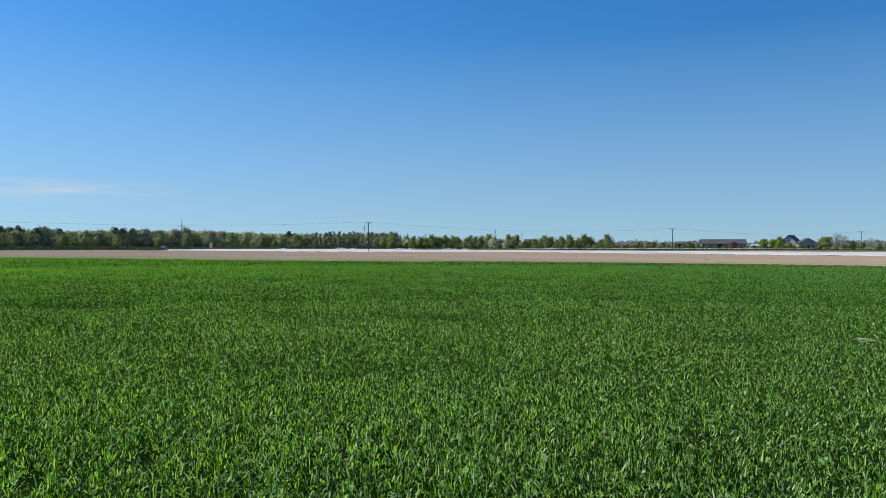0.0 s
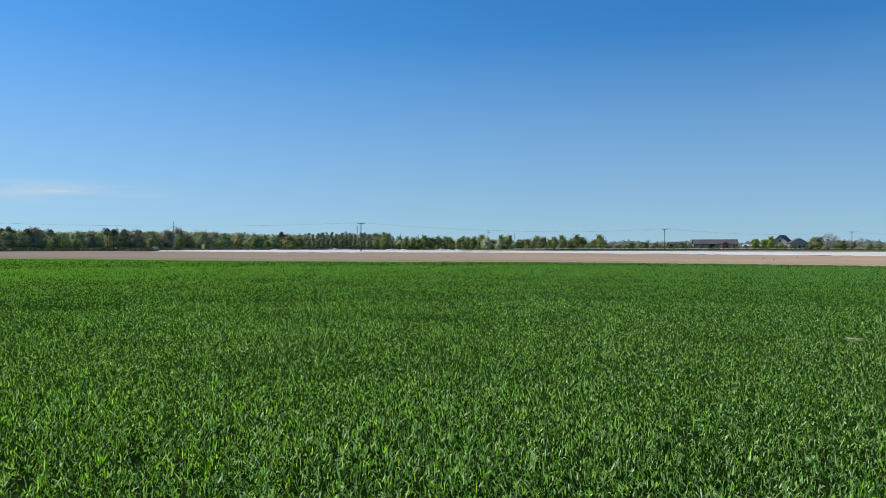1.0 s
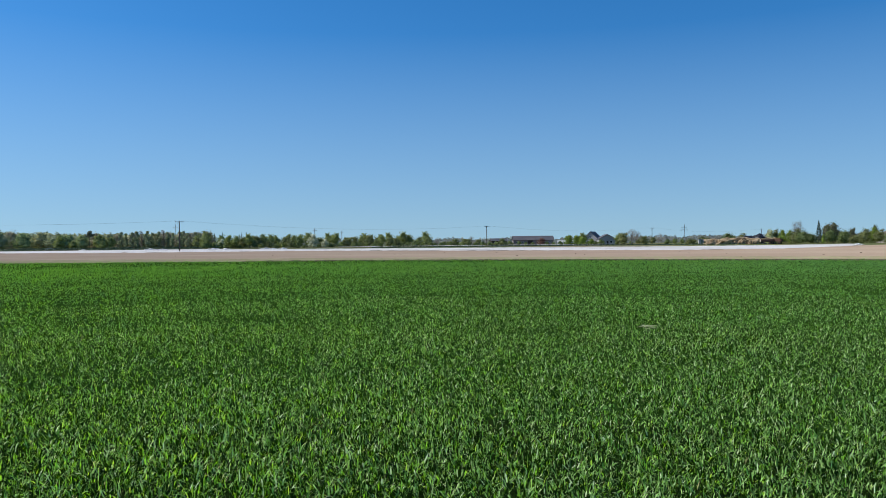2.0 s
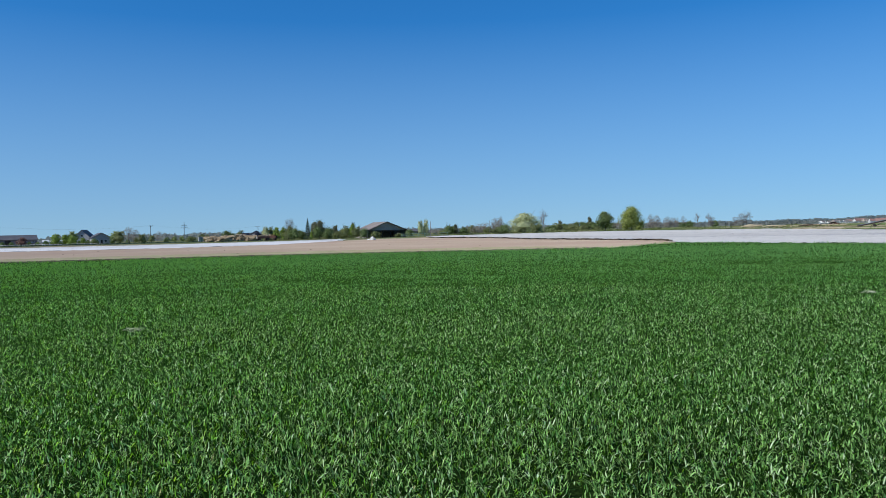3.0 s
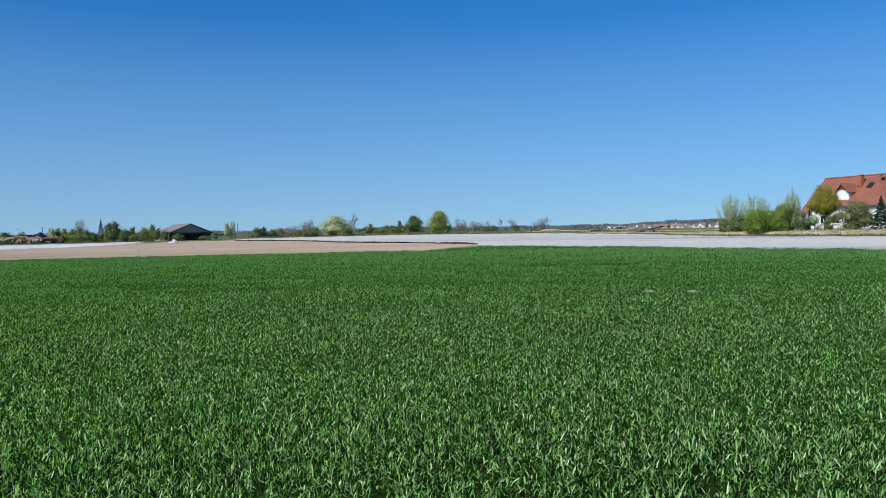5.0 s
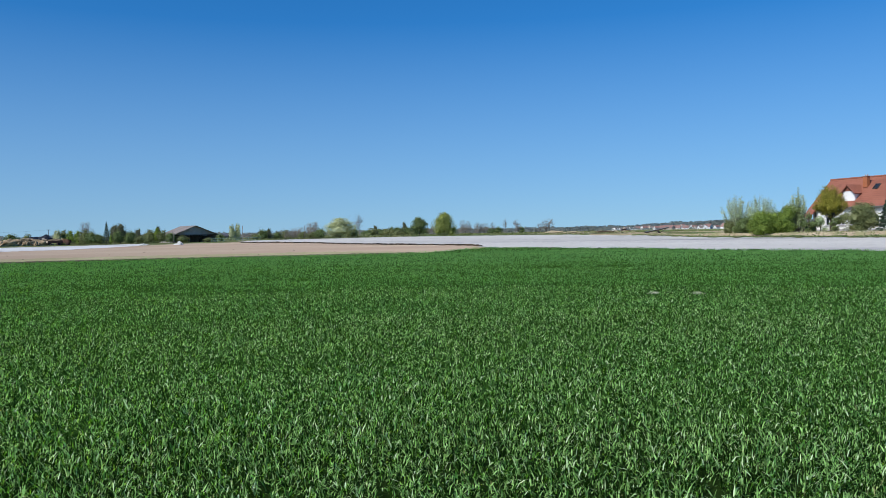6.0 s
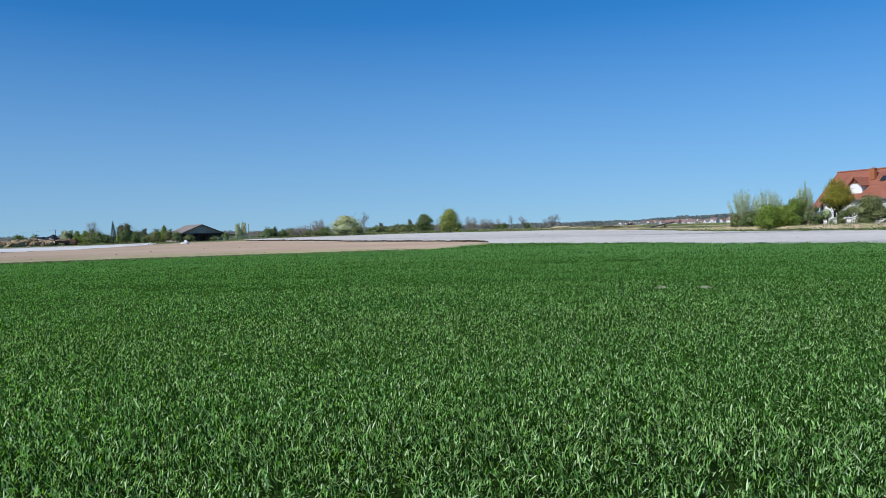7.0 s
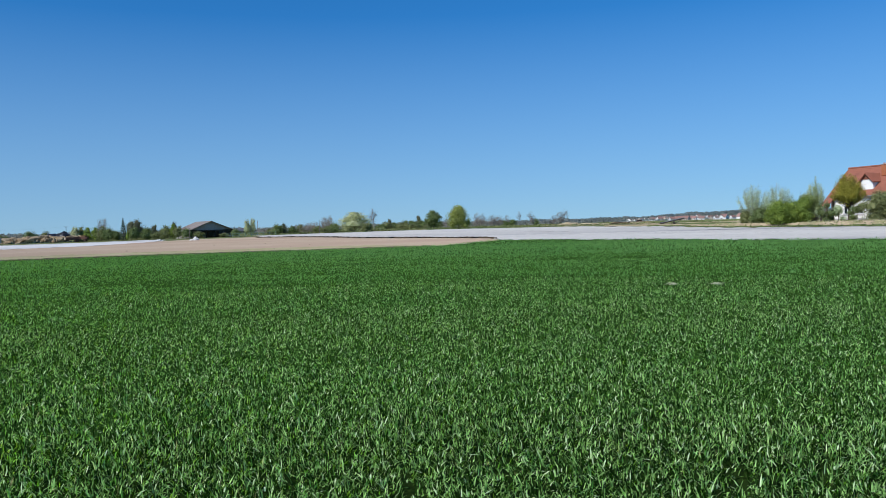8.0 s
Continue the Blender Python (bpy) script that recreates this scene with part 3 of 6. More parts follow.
band("dry_verge", EDGE_AZ[:9], [d * 1.004 for d in EDGE_D[:9]], [d * 1.245 for d in EDGE_D[:8]] + [68], 0.05, MAT["dry_edge"], "narrow strip of dry pale grass along the wheat", "verge", 0.25, 10, 0.05, 6)
# shadow line at the edge of the wheat, laid down as a dark strip
band("furrow", [-2] + EDGE_AZ[3:9], [73.9] + [d * 0.998 for d in EDGE_D[3:9]], [74.4] + [d * 1.045 for d in EDGE_D[3:9]], 0.085, MAT["clod"], "dark earth strip standing in for the shadow along the wheat edge", "furrow", 0.25, 6, 0.05, 14)
band("dry_verge", [59.0, 61.0, 63.0, 65.5], [61.5, 63.0, 68.0, 79], [64, 67.5, 72.5, 80.5], 0.06, MAT["dry_edge"], "pale grass at the corner of the wheat", "verge", 0.25, 6, 0.06, 7)
band("earth_ridge", [47.8, 48.3, 55.1, 61.3, 64.6, 65.4], [200, 196, 134, 107.5, 95, 86], [208, 207, 137.5, 110, 97, 87], 0.05, MAT["clod"], "dark ridge of turned earth along the foil", "earth", 0.15, 6, 0.22, 8)
band("bank_foot", [70, 76, 77.6, 81.4, 92.4, 105], [207, 170, 161, 128.6, 104.5, 92.5], [214, 178, 168, 134, 109, 97], 0.03, MAT["bank_green"], "green weeds at the foot of the bank", "verge", 0.3, 8, 0.10, 9)
band("sandy_bank", [73, 76, 81.4, 92.4, 105], [186, 176, 134, 109, 97], [205, 200, 165, 150, 140], 0.03, MAT["bank"], "low sandy bank with sparse dry grass", "bank", 0.15, 30, 0.16, 10)
band("stubble_field", [50, 58, 66, 72, 78, 84], [330, 290, 262, 232, 214, 205], [430, 400, 380, 340, 330, 320], 0.03, MAT["stubble"], "pale brown stubble field", "field", 0.5, 14, 0.06, 12)
band("green_field", [58, 66, 72, 78, 84, 92], [470, 460, 420, 370, 350, 340], [700, 680, 620, 560, 540, 520], 0.03, MAT["far_green"], "distant green crop field", "field", 0.5, 12, 0.06, 13)


# ---- wheat ----
# thin places in the crop: azimuth, distance, reach along and across the line of sight, growth left
GAPS = [(-27.75, 5.75, 0.28, 0.075, 0.12), (-20.85, 6.0, 0.28, 0.07, 0.15), (18.3, 6.6, 0.30, 0.09, 0.15), (61.3, 4.85, 0.26, 0.07, 0.12), (82.9, 5.2, 0.26, 0.07, 0.12), (87.6, 5.65, 0.26, 0.06, 0.15), (39.7, 6.9, 0.30, 0.08, 0.15),
        (28.45, 13.9, 0.5, 0.35, 0.5), (77.9, 19.1, 0.6, 0.34, 0.5), (80.9, 19.1, 0.6, 0.34, 0.5),
        (-2.3, 16.9, 0.7, 1.2, 0.55), (0.5, 16.2, 0.6, 1.0, 0.55), (-24.5, 21.0, 0.9, 1.6, 0.6), (40.6, 26.0, 1.2, 1.9, 0.6), (45.0, 24.0, 1.0, 1.8, 0.65), (19.0, 13.2, 0.6, 1.1, 0.6), (88.0, 17.0, 0.5, 0.9, 0.6),
        (70.5, 33.0, 1.6, 1.1, 0.55), (75.2, 33.0, 1.6, 1.3, 0.55)]


def patch_height(x, y):
    """How well the crop has grown, 0.6 to 1.15, in broad patches and drill lines."""
    s = 0.13 * np.sin(0.9 * x + 0.55 * y + 1.5 * np.sin(0.31 * y)) * np.sin(0.7 * y - 0.36 * x + 0.8)
    s += 0.10 * np.sin(2.3 * x - 1.1 * y + 2.0 * np.sin(0.8 * x)) * np.sin(1.7 * y + 0.6 * x)
    s += 0.05 * np.sin(5.1 * x + 3.7 * y) * np.sin(4.3 * y - 2.9 * x + 1.0)
    s += 0.13 * np.sin(37 * x + 22 * y + 2.0 * np.sin(9 * y)) * np.sin(34 * y - 18 * x + 2.0 * np.sin(8 * x))
    g = 0.97 + s
    for az, d, along, across, low in GAPS:
        ux, uy = polar(az, 1.0)
        q = ((x * ux + y * uy - d) / along) ** 2 + ((x * uy - y * ux) / across) ** 2
        g = g * (1 - (1 - low) * np.exp(-q * q))
    return g


def wheat_ring(rng, r0, r1, per_m2, leaves, segs, wide, long, stand=66.0, az0=-36.0, az1=98.0, raise_=0.15):
    """Leaves of the wheat between two distances, as vertex and face arrays."""
    area = math.pi * (r1 ** 2 - r0 ** 2) * (az1 - az0) / 360
    n = int(area * per_m2)
    a = rng.uniform(az0, az1, n)
    r = np.sqrt(rng.uniform(r0 ** 2, r1 ** 2, n))
    keep = r < wheat_edge(a) - rng.uniform(0, 0.5, n)
    a, r = a[keep], r[keep]
    px, py = r * np.sin(np.radians(a)), r * np.cos(np.radians(a))
    grow = patch_height(px, py) * rng.uniform(0.68, 1.24, len(px))
    ok = rng.uniform(0, 1, len(px)) < np.clip((grow - 0.3) * 2.5, 0.08, 1.0)
    px, py, grow = px[ok], py[ok], grow[ok]
    n = len(px)
    px, py, grow = np.repeat(px, leaves), np.repeat(py, leaves), np.repeat(grow, leaves)
    m = len(px)
    rank = np.tile(np.arange(leaves), n) / max(1, leaves - 1)
    turn = rng.uniform(0, 2 * math.pi, m)
    lean = np.radians(rng.normal(stand, 21 if stand < 78 else 10, m))
    curl = np.radians(np.abs(rng.normal(45, 38, m)) * (1.0 if stand < 78 else 0.45))
    length = long * rng.uniform(0.6, 1.4, m) * grow
    width = wide * rng.uniform(0.65, 1.25, m)
    z = np.maximum(0.0, (0.02 + raise_ * rank + rng.uniform(-0.025, 0.025, m)) * grow)
    cx, cy = px + rng.normal(0, 0.012, m), py + rng.normal(0, 0.012, m)
    twist = turn + math.pi / 2 + rng.normal(0, 0.5, m)
    sx, sy = np.cos(twist), np.sin(twist)
    shape = {3: (0.75, 1.0, 0.72), 2: (0.85, 1.0), 1: (1.0,)}[segs]
    rows = []
    for k in range(segs):
        w = 0.5 * width * shape[k]
        rows.append(np.stack([cx - w * sx, cy - w * sy, z], -1))
        rows.append(np.stack([cx + w * sx, cy + w * sy, z], -1))
        el = lean - curl * ((k + 0.6) / segs) ** 1.5
        step = length / segs
        cx, cy, z = cx + step * np.cos(el) * np.cos(turn), cy + step * np.cos(el) * np.sin(turn), z + step * np.sin(el)
    rows.append(np.stack([cx, cy, z], -1))
    V = np.stack(rows, 1)
    V[:, :, 2] = np.maximum(V[:, :, 2], 0.012)
    k = V.shape[1]
    base = np.arange(m)[:, None] * k
    quads = [base + np.array([[2 * q, 2 * q + 1, 2 * q + 3, 2 * q + 2]]) for q in range(segs - 1)]
    tris = base + np.array([[k - 3, k - 2, k - 1]])
    return V.reshape(-1, 3), quads, tris


def wheat_leaves(rings, material, label, seed):
    rng = np.random.default_rng(seed)
    V, Q, T = [], [], []
    count = 0
    for r0, r1, per, leaves, segs, wide, long, stand, az0, az1, top in rings:
        v, q, t = wheat_ring(rng, r0, r1, per, leaves, segs, wide, long, stand, az0, az1, top)
        V.append(v)
        Q += [x + count for x in q]
        T.append(t + count)
        count += len(v)
    faces = ([np.concatenate(Q)] if Q else []) + [np.concatenate(T)]
    ob = new("wheat", mesh_from("wheat", np.concatenate(V), faces, MAT[material], True))
    tagged(ob, label, "wheat", kind="stuff")


def wheat_field():
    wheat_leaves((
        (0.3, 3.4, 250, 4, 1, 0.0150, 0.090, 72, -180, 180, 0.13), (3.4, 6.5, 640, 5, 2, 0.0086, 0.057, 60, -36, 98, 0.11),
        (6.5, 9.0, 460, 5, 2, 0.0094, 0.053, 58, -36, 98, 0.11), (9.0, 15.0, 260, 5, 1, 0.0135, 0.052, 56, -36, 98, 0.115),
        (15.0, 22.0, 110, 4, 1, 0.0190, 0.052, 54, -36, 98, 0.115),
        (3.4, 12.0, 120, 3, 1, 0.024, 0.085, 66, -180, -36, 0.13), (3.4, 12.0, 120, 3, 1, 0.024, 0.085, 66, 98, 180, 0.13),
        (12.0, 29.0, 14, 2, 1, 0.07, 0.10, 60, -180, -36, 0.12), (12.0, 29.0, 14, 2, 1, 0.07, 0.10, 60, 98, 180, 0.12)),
        "wheat", "dense young green wheat leaves with gloss and painted glints", 11)
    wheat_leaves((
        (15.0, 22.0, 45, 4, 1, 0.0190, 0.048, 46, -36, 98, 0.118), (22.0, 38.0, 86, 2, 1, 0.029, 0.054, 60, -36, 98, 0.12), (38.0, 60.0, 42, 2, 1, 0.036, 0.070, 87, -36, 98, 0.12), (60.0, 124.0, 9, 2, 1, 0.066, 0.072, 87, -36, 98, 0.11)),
        "wheat_far", "wheat towards the end of the field, its green evened for distance", 12)


wheat_field()


def dry_tuft(az, d, w, n, seed):
    """A small patch of flattened, dried leaves in a gap of the crop."""
    rng = np.random.default_rng(seed)
    cx, cy, _ = on_land(az, d)
    turn, r = rng.uniform(0, 6.283, n), rng.uniform(0, 1, n) ** 0.7 * w * 1.25
    a = rng.uniform(0, 6.283, n)
    P = np.stack([cx + r * np.cos(a), cy + r * np.sin(a) * 0.6, rng.uniform(0.11, 0.15, n)], -1)
    way = np.stack([np.cos(turn), np.sin(turn), rng.uniform(-0.1, 0.15, n)], -1) * rng.uniform(0.05, 0.13, n)[:, None] * (1 + w)
    side = np.stack([-np.sin(turn), np.cos(turn), rng.normal(0, 0.3, n)], -1) * 0.008 * (1 + w)
    V = np.stack([P - side, P + side, P + way], 1).reshape(-1, 3)
    V[:, 2] = np.maximum(V[:, 2], 0.02)
    ob = new("dry_patch", mesh_from("dry_patch", V, np.arange(3 * n).reshape(-1, 3), MAT["straw_pale"]))
    tagged(ob, "flattened patch of pale dried leaves in the wheat", "dry patch", "dry patches", "stuff")


for i, (az, d, w) in enumerate(((77.9, 19.1, 0.16), (80.9, 19.1, 0.18), (28.45, 13.9, 0.15), (62.6, 66.0, 0.9), (64.0, 72.0, 0.9), (67.9, 76.0, 1.1))):
    dry_tuft(az, d, w, int(360 * w) if w < 0.5 else 260, 140 + i)


# ---- trees ----
def leaf_cloud(rng, n, lobes, size, ruffle=0.7):
    """n leaf clumps in the shells of several lobes (x, y, z, rx, ry, rz)."""
    lobes = np.array(lobes, dtype=float)
    vol = lobes[:, 3] * lobes[:, 4] * lobes[:, 5]
    vol = vol ** 0.75
    pick = rng.choice(len(lobes), n, p=vol / vol.sum())
    d = rng.normal(0, 1, (n, 3))
    d /= np.linalg.norm(d, axis=1)[:, None]
    rad = rng.uniform(0.30, 1.0, n) ** 0.5 * rng.uniform(0.90, 1.08, n)
    P = lobes[pick, :3] + d * rad[:, None] * lobes[pick, 3:]
    nrm = d + rng.normal(0, ruffle, (n, 3)) + np.array([0, 0, 0.35])
    nrm /= np.linalg.norm(nrm, axis=1)[:, None]
    ref = rng.normal(0, 1, (n, 3))
    a = np.cross(nrm, ref)
    a /= np.linalg.norm(a, axis=1)[:, None]
    b = np.cross(nrm, a)
    s = size * rng.uniform(0.55, 1.4, n)[:, None]
    k = rng.uniform(0.5, 1.0, (n, 1))
    V = np.stack([P - a * s, P + b * s * k * 0.8 + nrm * s * 0.2, P + a * s * 0.9, P - b * s * k], 1)
    base = np.arange(n)[:, None] * 4
    return V.reshape(-1, 3), np.concatenate([base + np.array([[0, 1, 2]]), base + np.array([[0, 2, 3]])])


def lobe_cores(rng, lobes, shrink, fine=1):
    """The dense inside of each lobe: an uneven closed mass that the leaves stand out from."""
    bm = bmesh.new()
    bmesh.ops.create_icosphere(bm, subdivisions=fine, radius=1.0)
    ball = np.array([v.co[:] for v in bm.verts])
    tri = np.array([[v.index for v in f.verts] for f in bm.faces])
    bm.free()
    V, F = [], []
    for i, (x, y, z, rx, ry, rz) in enumerate(lobes):
        V.append(np.array([x, y, z]) + ball * np.array([rx, ry, rz]) * shrink * rng.uniform(0.75, 1.2, (len(ball), 1)))
        F.append(tri + i * len(ball))
    return np.concatenate(V), np.concatenate(F)


def tube_path(bm, pts, radii, n=6):
    rings = []
    for i, (p, r) in enumerate(zip(pts, radii)):
        q = (Vector(pts[min(i + 1, len(pts) - 1)]) - Vector(pts[max(i - 1, 0)])).to_track_quat("Z", "Y")
        rings.append([bm.verts.new(Vector(p) + q @ Vector((r * math.cos(2 * math.pi * j / n), r * math.sin(2 * math.pi * j / n), 0))) for j in range(n)])
    for lo, hi in zip(rings, rings[1:]):
        for j in range(n):
            bm.faces.new((lo[j], lo[(j + 1) % n], hi[(j + 1) % n], hi[j]))
    bm.faces.new(rings[-1])


def branch(bm, rnd, p, way, length, r, depth, kids, up=0.15, n=3):
    """A branch that forks; depth counts the forks still to come."""
    pts, radii = [p.copy()], [r]
    q, w = p.copy(), way.normalized()
    steps = 3
    for i in range(steps):
        w = (w + Vector((rnd.uniform(-0.22, 0.22), rnd.uniform(-0.22, 0.22), rnd.uniform(-0.1, 0.2) + up * 0.5))).normalized()
        q = q + w * length / steps
        pts.append(q.copy())
        radii.append(r * (1 - 0.75 * (i + 1) / steps))
    tube_path(bm, pts, radii, n)
    if depth:
        for k in range(kids):
            u = rnd.uniform(0.3, 1.0) * steps
            i = min(int(u), steps - 1)
            at = Vector(pts[i]).lerp(Vector(pts[i + 1]), u - i)
            side = Vector((rnd.uniform(-1, 1), rnd.uniform(-1, 1), rnd.uniform(-0.1, 0.9)))
            branch(bm, rnd, at, (w * 0.6 + side).normalized(), length * rnd.uniform(0.45, 0.7), max(r * 0.45, 0.02), depth - 1, kids, up, 3)


def tree(name, label, category, leaf, h, w, n, size, seed, trunk=0.25, lobes=9, bare=0, group="", wood="bark", limbs=7, ruffle=0.7, column=False, dome=True):
    """A broadleaf tree or bush, standing at its own origin: trunk with limbs, and a crown of leaf clumps in uneven lobes."""
    rng, rnd = np.random.default_rng(seed), random.Random(seed)
    ob = thing(name, label, category, None, group)
    bm = bmesh.new()
    z0 = h * trunk
    lean = Vector((rnd.uniform(-0.05, 0.05) * h, rnd.uniform(-0.05, 0.05) * h, 0))
    r = max(0.022 * h, 0.04)
    fork = lean * 0.6 + Vector((0, 0, max(z0, 0.12 * h)))
    tube_path(bm, [Vector((0, 0, 0)), Vector((0, 0, 0.04 * h)), fork, lean + Vector((0, 0, h * 0.62)), lean + Vector((0, 0, h * 0.86))], [r * 1.5, r, r * 0.8, r * 0.45, r * 0.12], 7)
    for k in range(limbs + 3 * bool(bare)):
        b = rnd.uniform(0, 6.28)
        zz = rnd.uniform(0.25, 0.75)
        at = fork.lerp(lean + Vector((0, 0, h * 0.8)), (zz - 0.25) / 0.55 * 0.9)
        way = Vector((math.cos(b), math.sin(b), rnd.uniform(0.5, 1.3)))
        branch(bm, rnd, at, way, w * rnd.uniform(0.34, 0.52) * (1.15 if bare else 1.0), r * 0.42, 2 if bare else int(limbs > 4), bare or 3)
    part("trunk", bm, MAT[wood], ob)
    L = []
    if dome and not column:     # one closed crown with smaller masses standing out of it
        H, k = h - z0, 0.38 if trunk < 0.07 else 0.46
        for side in (-1, 1):
            L.append((side * 0.07 * w, rng.uniform(-0.05, 0.05) * w, z0 + H * k, w * 0.40, w * 0.40, H * min(k, 0.40)))
        L.append((rng.uniform(-0.05, 0.05) * w, rng.uniform(-0.05, 0.05) * w, z0 + H * 0.62, w * 0.32, w * 0.32, H * 0.34))
    for i in range(lobes if L else 0):
        a, u, zz = rng.uniform(0, 2 * math.pi), rng.uniform(0, 1) ** 0.6, rng.uniform(0.04, 1.0)
        foot = 1.0 if trunk < 0.07 else 0.72 + 0.28 * min(1.0, zz / 0.3)
        slim = w * 0.5 * foot * math.sqrt(1 - 0.78 * max(0.0, (zz - 0.3) / 0.7) ** 2)
        rr = w * 0.5 * rng.uniform(0.24, 0.40)
        reach = max(0.0, slim - rr * 0.95) * u
        rz = (h - z0) * 0.5 * rng.uniform(0.20, 0.34)
        L.append((reach * math.cos(a), reach * math.sin(a), z0 + rz * 0.5 + (h - z0 - rz * 1.7) * zz, rr, rr, rz))
    for i in range(0 if dome and L else lobes):
        a, u = rng.uniform(0, 2 * math.pi), rng.uniform(0, 1) ** 0.6
        zz = (i + 0.5) / lobes if column else rng.uniform(0, 1)
        prof = math.sin(math.pi * min(1, 0.18 + 0.72 * zz)) ** 0.7
        rr = w * 0.5 * (0.38 + 0.22 * rng.uniform()) * (0.75 + 0.25 * prof)
        reach = max(0.0, w * 0.5 * prof - rr * 0.7) * u
        rz = rr * rng.uniform(0.7, 1.0)
        L.append((reach * math.cos(a), reach * math.sin(a), z0 + (h - z0) * (0.10 + 0.90 * zz) - rz * zz * 0.95, rr, rr, rz))
    grown = ob.children[0].data
    if bare:
        co = np.empty(len(grown.vertices) * 3, dtype=np.float32)
        grown.vertices.foreach_get("co", co)
        co = co.reshape(-1, 3)
        co[:, 2] *= np.where(co[:, 2] > 0, h / co[:, 2].max(), 1.0)
        co[:, :2] -= (np.percentile(co[:, :2], 3, axis=0) + np.percentile(co[:, :2], 97, axis=0)) / 2
        co[:, :2] *= w / 2 / np.percentile(np.hypot(co[:, 0], co[:, 1]), 97)
        grown.vertices.foreach_set("co", co.ravel())
        grown.update()
    if n:
        V, F = leaf_cloud(rng, n, L, size, ruffle)
        leaves = len(V)
        if not bare:
            cv, cf = lobe_cores(rng, L, 0.56)
            V, F = np.concatenate([V, cv]), np.concatenate([F, cf + leaves])
        V[:, 2] = z0 + (V[:, 2] - z0) * (h - z0) / (np.percentile(V[:leaves, 2], 99.5) - z0)
        V[:, :2] -= (np.percentile(V[:leaves, :2], 3, axis=0) + np.percentile(V[:leaves, :2], 97, axis=0)) / 2
        V[:, :2] *= w / 2 / np.percentile(np.hypot(V[:leaves, 0], V[:leaves, 1]), 96)
        V[:, 2] = np.maximum(V[:, 2], 0.05)
        part_mesh("crown", mesh_from("crown", V, F, LEAF[leaf]), ob)
    return ob


def spray_shrub(name, label, category, leaf, h, w, shoots, per, seed, fork=0.06, size=0.075, wood="twig", full=0.45):
    """A shrub or young tree of many slender shoots that fan out of the base (or a fork), each with leaves along it."""
    rng = np.random.default_rng(seed)
    ob = thing(name, label, category)
    bm = bmesh.new()
    z0 = fork * h
    if fork > 0.1:
        tube_path(bm, [(0, 0, -0.05), (0.04, 0.02, z0 * 0.5), (0, 0, z0 * 1.25)], [0.024 * h, 0.018 * h, 0.013 * h], 7)
    P, out = [], []
    for i in range(shoots):
        a, u = rng.uniform(0, 2 * math.pi), rng.uniform(0.02, 1.0) ** 0.55
        way_out = np.array([math.cos(a), math.sin(a), 0.0])
        tip = way_out * u * w * 0.5 + np.array([0, 0, z0 + (h - z0) * (1 - full * u ** 2) * rng.uniform(0.76, 1.0)])
        foot = way_out * rng.uniform(0.0, 0.05) * w + np.array([0, 0, z0 * rng.uniform(0.7, 1.2) if fork > 0.1 else 0.0])
        knee = foot + (tip - foot) * np.array([0.62, 0.62, 0.42]) + rng.normal(0, 0.03 * w, 3)
        t = np.linspace(0, 1, 6)[:, None]
        line = (1 - t) ** 2 * foot + 2 * t * (1 - t) * knee + t ** 2 * tip
        r = 0.0045 * h * rng.uniform(0.7, 1.3)
        tube_path(bm, [tuple(q) for q in line], [r * (1 - 0.8 * v) for v in np.linspace(0, 1, 6)], 3)
        v = rng.uniform(0.22, 1.0, (per, 1)) ** 0.8
        on = (1 - v) ** 2 * foot + 2 * v * (1 - v) * knee + v ** 2 * tip
        P.append(on + rng.normal(0, 1, (per, 3)) * np.clip(0.022 * w + 0.02 * w * (1 - v), 0, 0.16))
        out.append(np.repeat(way_out[None, :] * u, per, 0))
    part("branches", bm, MAT[wood], ob)
    P, out = np.concatenate(P), np.concatenate(out)
    n = len(P)
    nrm = out + rng.normal(0, 0.6, (n, 3)) + np.array([0, 0, 0.5])
    nrm /= np.linalg.norm(nrm, axis=1)[:, None]
    a_ = np.cross(nrm, rng.normal(0, 1, (n, 3)))
    a_ /= np.linalg.norm(a_, axis=1)[:, None]
    b_ = np.cross(nrm, a_)
    k = size * rng.uniform(0.55, 1.35, n)[:, None]
    V = np.stack([P - a_ * k, P + b_ * k * 0.6, P + a_ * k, P - b_ * k * 0.6], 1).reshape(-1, 3)
    V[:, 2] = np.maximum(V[:, 2], 0.06)
    base = np.arange(n)[:, None] * 4
    part_mesh("crown", mesh_from("crown", V, np.concatenate([base + np.array([[0, 1, 2]]), base + np.array([[0, 2, 3]])]), LEAF[leaf]), ob)
    return ob


